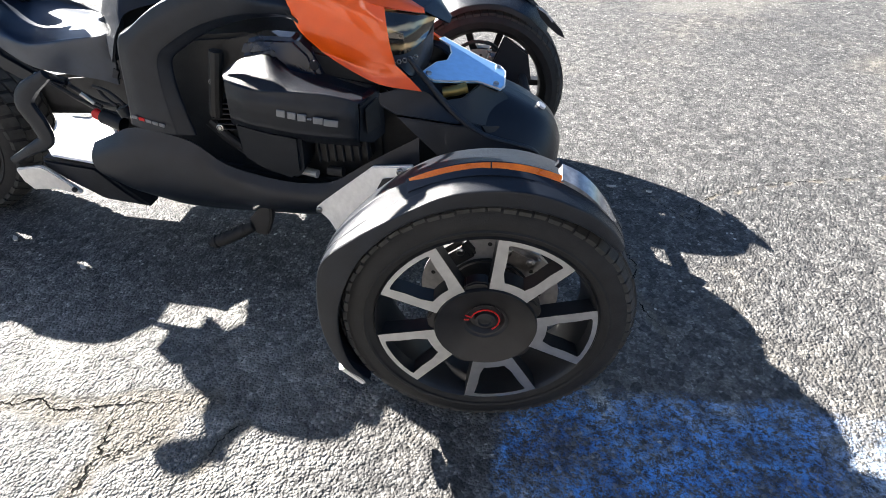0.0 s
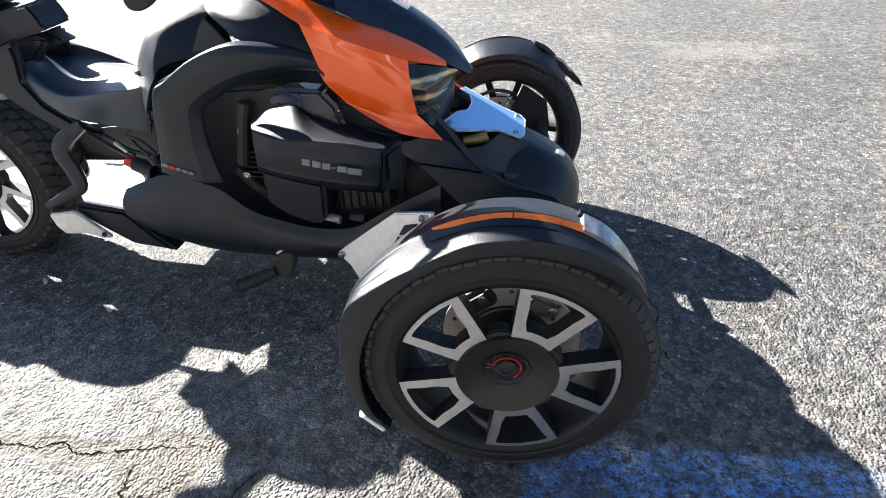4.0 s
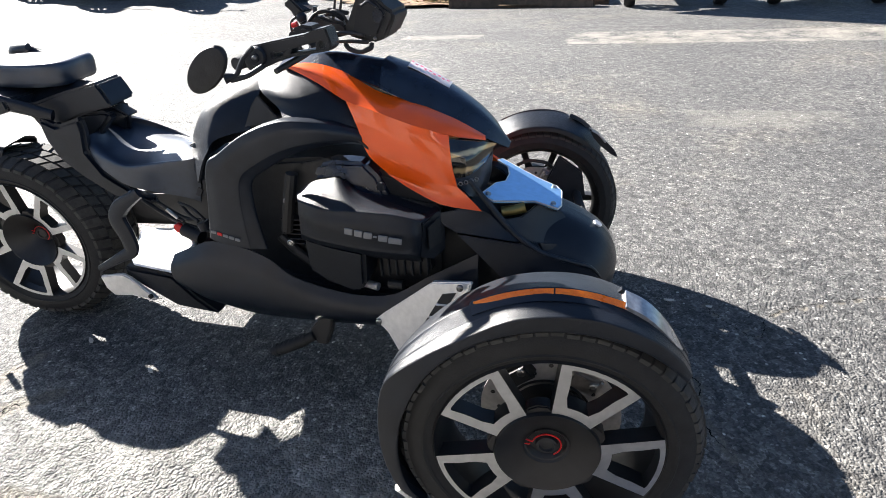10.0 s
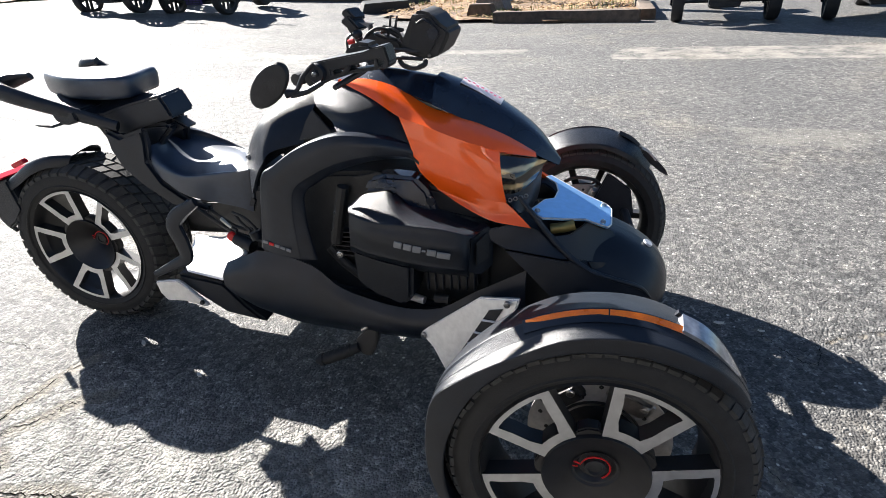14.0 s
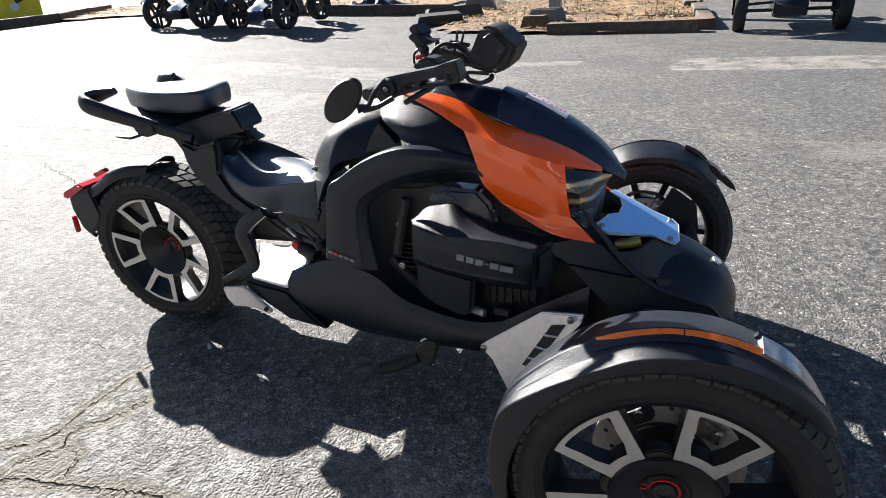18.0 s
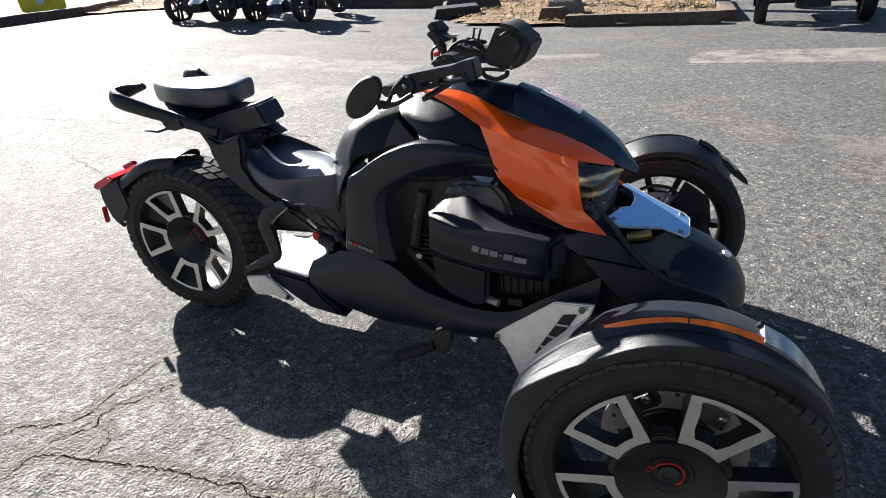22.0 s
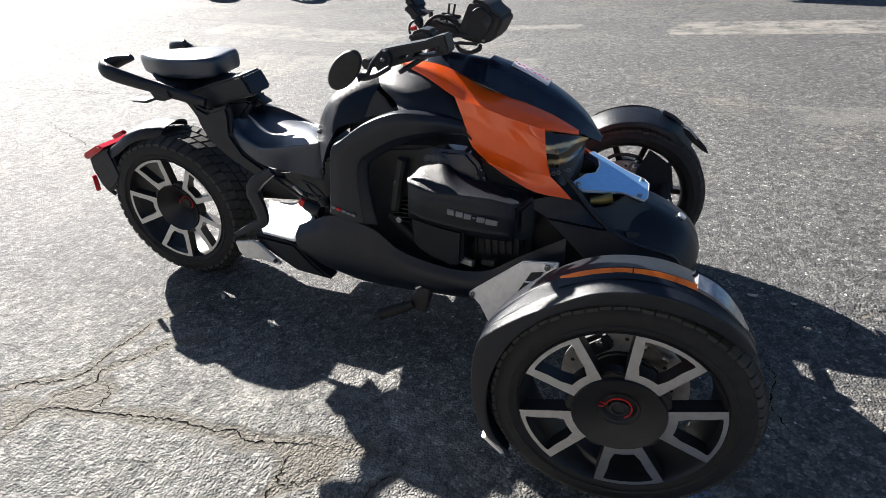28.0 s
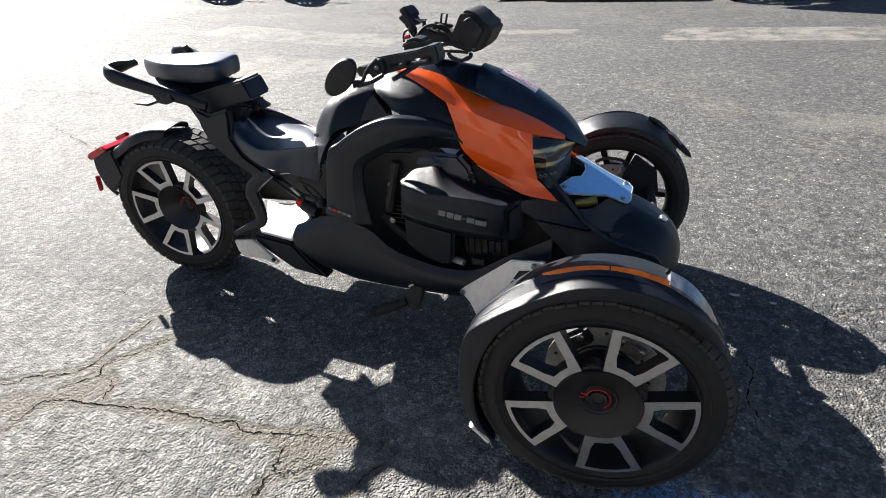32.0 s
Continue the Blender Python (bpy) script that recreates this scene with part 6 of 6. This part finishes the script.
beam((-13.9, 8.8), (-17.4, 13.3), 0.6, "dark timber kerb at the edge of the lot", 0.2, 0.2, 8)

# loose edging blocks
def edging_block(at, turn, size, tilt, label, m=SLATE, ribs=True):
    ob = thing("edging_block", label, "block", at, "loose blocks by the bed")
    ob.rotation_euler = (radians(tilt), 0, radians(turn))
    L, W, H = size
    part("body", slab([(-L / 2, 0), (L / 2, 0), (L / 2 - H * 0.35, H), (-L / 2 + H * 0.35, H)], -W / 2, W / 2, 0.012), m, ob)
    if ribs:
        for k in range(7):
            x = -L / 2 + H * 0.4 + (L - H * 0.8) * k / 6
            part("rib", block((0.02, W * 0.9, 0.015), pose(x, 0, H + 0.004), 0.003, 1), m, ob)


edging_block((-2.58, 9.95, 0.05), -8, (0.62, 0.42, 0.22), 0, "grey ribbed plastic block beside the post")
edging_block((-2.55, 8.95, 0.05), -8, (0.5, 0.22, 0.2), 0, "dark short timber block beside the bed", TIMBER, False)
edging_block((-4.75, 10.0, 0.06), 34, (1.0, 0.30, 0.22), 8, "dark broken kerb block lying at the bed corner", DARK, False)
edging_block((-4.85, 11.1, 0.08), 40, (1.3, 0.30, 0.24), -6, "dark broken kerb block lying at the bed corner", DARK, False)
edging_block((-4.95, 13.2, 0.10), 12, (0.75, 0.5, 0.25), 0, "grey ribbed plastic block on the straw")

# sign post whose panel shades the asphalt
sign = thing("sign_post", "grey-blue painted steel post of a tall roadside sign", "sign post", (-2.75, 11.5, 0))
part("post", block((0.22, 0.22, 3.4), pose(0, 0, 1.7), 0.01), POSTM, sign)
part("base_plate", block((0.4, 0.4, 0.03), pose(0, 0, 0.075), 0.004), POSTM, sign)
part("sign_panel", block((3.6, 0.14, 2.9), pose(1.15, -0.9, 4.6, 0, 0, 30), 0.02), POSTM, sign, "large grey sign panel")

# sunlit shop front across from the parked vehicle, seen in its glossy panels
shop = thing("shop_building", "low tan building with white fascia and dark windows", "building", (-0.8, -7.4, 0))
part("wall", block((17.0, 0.25, 3.3), pose(0, 0, 1.65), 0.01), SIDING, shop)
for k in range(13):
    part("siding_board", block((17.0, 0.03, 0.235), pose(0, 0.137, 0.13 + 0.25 * k, -3, 0, 0), 0.003, 1), SIDING, shop)
part("fascia", block((17.6, 0.10, 0.36), pose(0, 0.62, 3.30), 0.008), WHITEP, shop, "white painted fascia board")
part("soffit", block((17.4, 0.60, 0.04), pose(0, 0.28, 3.34), 0.004), WHITEP, shop)
part("roof", block((17.8, 3.0, 0.10), pose(0, -0.75, 3.82, -14, 0, 0), 0.01), SLATE, shop, "grey shingle roof")
for x in (-6.2, -3.4, 2.6, 5.4):
    win = part("window", block((1.7, 0.06, 1.35), pose(x, 0.175, 1.62), 0.004), WHITEP, shop, "white framed window")
    for dx in (-0.41, 0.41):
        part("pane", block((0.74, 0.02, 1.20), pose(x + dx, 0.205, 1.62), 0.002, 1), HEADL, win, "dark glass pane")
part("door", block((1.0, 0.06, 2.05), pose(-0.4, 0.18, 1.04), 0.006), DARK, shop, "dark entrance door")

# dark tarpaulin heap
bm = bmesh.new()
bmesh.ops.create_grid(bm, x_segments=26, y_segments=12, size=0.5)
for v in bm.verts:
    x, y = v.co.x * 1.9, v.co.y * 0.9
    e = max(0.0, 1 - (v.co.x / 0.5) ** 2) * max(0.0, 1 - (v.co.y / 0.5) ** 2)
    v.co = (x, y, 0.02 + 0.34 * e * (0.6 + 0.9 * noise.noise((x * 4, y * 4, 3))) + 0.03 * noise.noise((x * 12, y * 12, 1)) * e)
tarp = part("tarpaulin", bm, SATIN, None)
tarp.location, tarp.rotation_euler = (-7.3, 12.0, 0.30), (0, 0, radians(58))
tagged(tarp, "crumpled black plastic sheet lying over the timber kerb", "tarpaulin")

# yellow banner sack
ban = thing("yellow_banner", "bright yellow cloth banner stand with dark print", "banner", (-19.9, 12.1, 0.6))
ban.rotation_euler = (0, 0, radians(52))
part("cloth", slab([(-0.62, 0.02), (0.62, 0.02), (0.68, 0.9), (0.60, 1.5), (-0.60, 1.5), (-0.68, 0.9)], -0.18, 0.18, 0.05), YELLOW, ban)
for k in range(4):
    part("print_bar", block((0.22 - 0.03 * (k % 2), 0.01, 0.14), pose(0.1 + 0.05 * k, -0.187, 0.55 + 0.2 * k, 0, -20, 0), 0.01, 1), DARK, ban)
part("print_disc", turned([(0.0005, -0.006), (0.12, -0.006), (0.12, 0.006), (0.0005, 0.006)], 24, (-0.05, -0.187, 0.36), closed=False), WHITEP, ban)


# ---- the other parked three-wheelers ----
def far_trike(at, turn, paint, nose, grille, label):
    t = thing("three_wheeler", label, "motorcycle", at, "three-wheelers parked across the lot")
    t.rotation_euler = (0, 0, radians(turn))
    for name, x, y, w, r in (("front_wheel", 0, -0.6, 0.15, 0.285), ("front_wheel", 0, 0.6, 0.15, 0.285), ("rear_wheel", -1.72, 0, 0.21, 0.29)):
        wh = new(name)
        wh.parent, wh.location = t, (x, y, r)
        h = w / 2
        part("tyre", turned([(0.215, -h), (r - 0.02, -h), (r, -h + 0.03), (r, h - 0.03), (r - 0.02, h), (0.215, h)], 40), RUBBER, wh)
        part("rim", turned([(0.222, -h + 0.01), (0.205, -h + 0.02), (0.20, h - 0.02), (0.222, h - 0.01), (0.212, 0)], 40), RIMG, wh)
        for k in range(5):
            for sd in (-1, 1):
                bm = slab([(0.03, -0.022), (0.21, -0.030), (0.21, 0.030), (0.03, 0.022)], sd * (h - 0.012), sd * (h - 0.035), 0.003)
                bmesh.ops.transform(bm, matrix=Matrix.Rotation(radians(72 * k + 15), 4, "Y"), verts=bm.verts[:])
                part("spoke", bm, RIMG, wh)
        part("hub", turned([(0.0005, -h + 0.005), (0.06, -h + 0.01), (0.06, h - 0.01), (0.0005, h - 0.005)], 20, closed=False), RIMG, wh)
    for y in (-0.6, 0.6):
        rows = [[(0.01 + rr * math.cos(radians(a)), y + dy, 0.29 + rr * math.sin(radians(a))) for a in (200, 165, 130, 95, 65, 42)] for dy, rr in ((-0.095, 0.275), (-0.08, 0.31), (0, 0.325), (0.08, 0.31), (0.095, 0.275))]
        part("front_fender", sheet(rows, 18, 9, 0.006), NAVY, t)
        part("suspension_arm", tube([(-0.1, y * 0.35, 0.25), (0, y * 0.88, 0.26)], 0.022, 8), DARK, t)
        part("suspension_arm", tube([(0.02, y * 0.35, 0.36), (0, y * 0.88, 0.34)], 0.018, 8), DARK, t)
        part("headlight", slab([(-0.27, 0.69), (-0.17, 0.64), (-0.2, 0.59), (-0.27, 0.59)], y * 0.12, y * 0.24, 0.01), HEADL, t)
        part("mirror", block((0.03, 0.10, 0.09), pose(-0.72, y * 0.65, 0.90), 0.01), BLACK, t)
    part("nose_panel", sheet([[(-0.24, y, 0.50 - 0.3 * abs(y)), (-0.05, y, 0.47 - 0.3 * abs(y)), (0.08, y * 0.95, 0.42 - 0.3 * abs(y)), (0.135, y * 0.9, 0.34 - 0.2 * abs(y))] for y in (-0.2, -0.1, 0, 0.1, 0.2)], 14, 12, 0.01), nose, t)
    part("grille", slab([(0.11, 0.18), (0.15, 0.19), (0.15, 0.33), (0.10, 0.36)], -0.19, 0.19, 0.01), grille, t)
    for k in range(4):
        part("grille_bar", block((0.012, 0.36, 0.012), pose(0.155, 0, 0.205 + 0.035 * k), 0.002, 1), DARK, t)
    for k in range(5):
        part("grille_bar", block((0.012, 0.012, 0.13), pose(0.156, -0.16 + 0.08 * k, 0.258), 0.002, 1), DARK, t)
    part("body_core", slab([(-1.05, 0.25), (-1.02, 0.58), (-0.85, 0.76), (-0.6, 0.80), (-0.3, 0.62), (-0.15, 0.50), (0.1, 0.34), (0.08, 0.18), (-0.8, 0.16)], -0.2, 0.2, 0.03), BLACK, t)
    for sd in (-1, 1):
        part("cowl_panel", sheet([[(x, sd * y, z) for x, y, z in r] for r in ([(-0.72, 0.05, 0.86), (-0.45, 0.08, 0.80), (-0.28, 0.10, 0.71)], [(-0.6, 0.14, 0.80), (-0.46, 0.17, 0.70), (-0.28, 0.17, 0.62)], [(-0.5, 0.20, 0.68), (-0.36, 0.21, 0.58), (-0.20, 0.20, 0.53)])], 12, 8, 0.01, flip=sd > 0), paint, t)
    part("hood_cap", sheet([[(-0.7, y, 0.87 - 1.5 * y * y), (-0.42, y, 0.855 - 2 * y * y), (-0.16, y * 0.5, 0.65)] for y in (-0.1, -0.05, 0, 0.05, 0.1)], 12, 8, 0.01), NAVY, t)
    part("seat", slab([(-1.4, 0.58), (-1.3, 0.68), (-1.2, 0.62), (-1.02, 0.62), (-1.0, 0.52), (-1.3, 0.5)], -0.16, 0.16, 0.03), VINYL, t)
    part("tail", slab([(-1.25, 0.78), (-1.4, 0.6), (-1.55, 0.7), (-1.9, 0.82), (-1.5, 0.86)], -0.1, 0.1, 0.02), SATIN, t)
    part("rear_fender", slab([(-1.5, 0.62), (-1.75, 0.64), (-2.05, 0.52), (-2.06, 0.48), (-1.75, 0.6)], -0.11, 0.11, 0.01), BLACK, t)
    part("handlebar", tube([(-0.68, -0.38, 0.90), (-0.6, -0.15, 0.90), (-0.6, 0.15, 0.90), (-0.68, 0.38, 0.90)], 0.018, 8, 12), DARK, t)
    part("instrument_pod", block((0.1, 0.14, 0.1), pose(-0.52, 0, 0.95, 0, -20, 0), 0.02), BLACK, t)
    return t


far_trike((-8.78, 7.42, 0.425), -96, CRIMSON, WHITEG, DARK, "parked three-wheeler with white nose and red trim in the sun")
far_trike((-7.46, 8.0, 0.30), -96, GREEN, WHITEG, PURPLE, "parked three-wheeler with green panels and purple grille")
far_trike((1.12, 8.0, 0.0), -92, SATIN, SATIN, DARK, "parked black three-wheeler half in shade")
far_trike((2.98, 7.8, 0.0), -98, SATIN, NAVY, DARK, "parked dark three-wheeler beside the lot's exit")
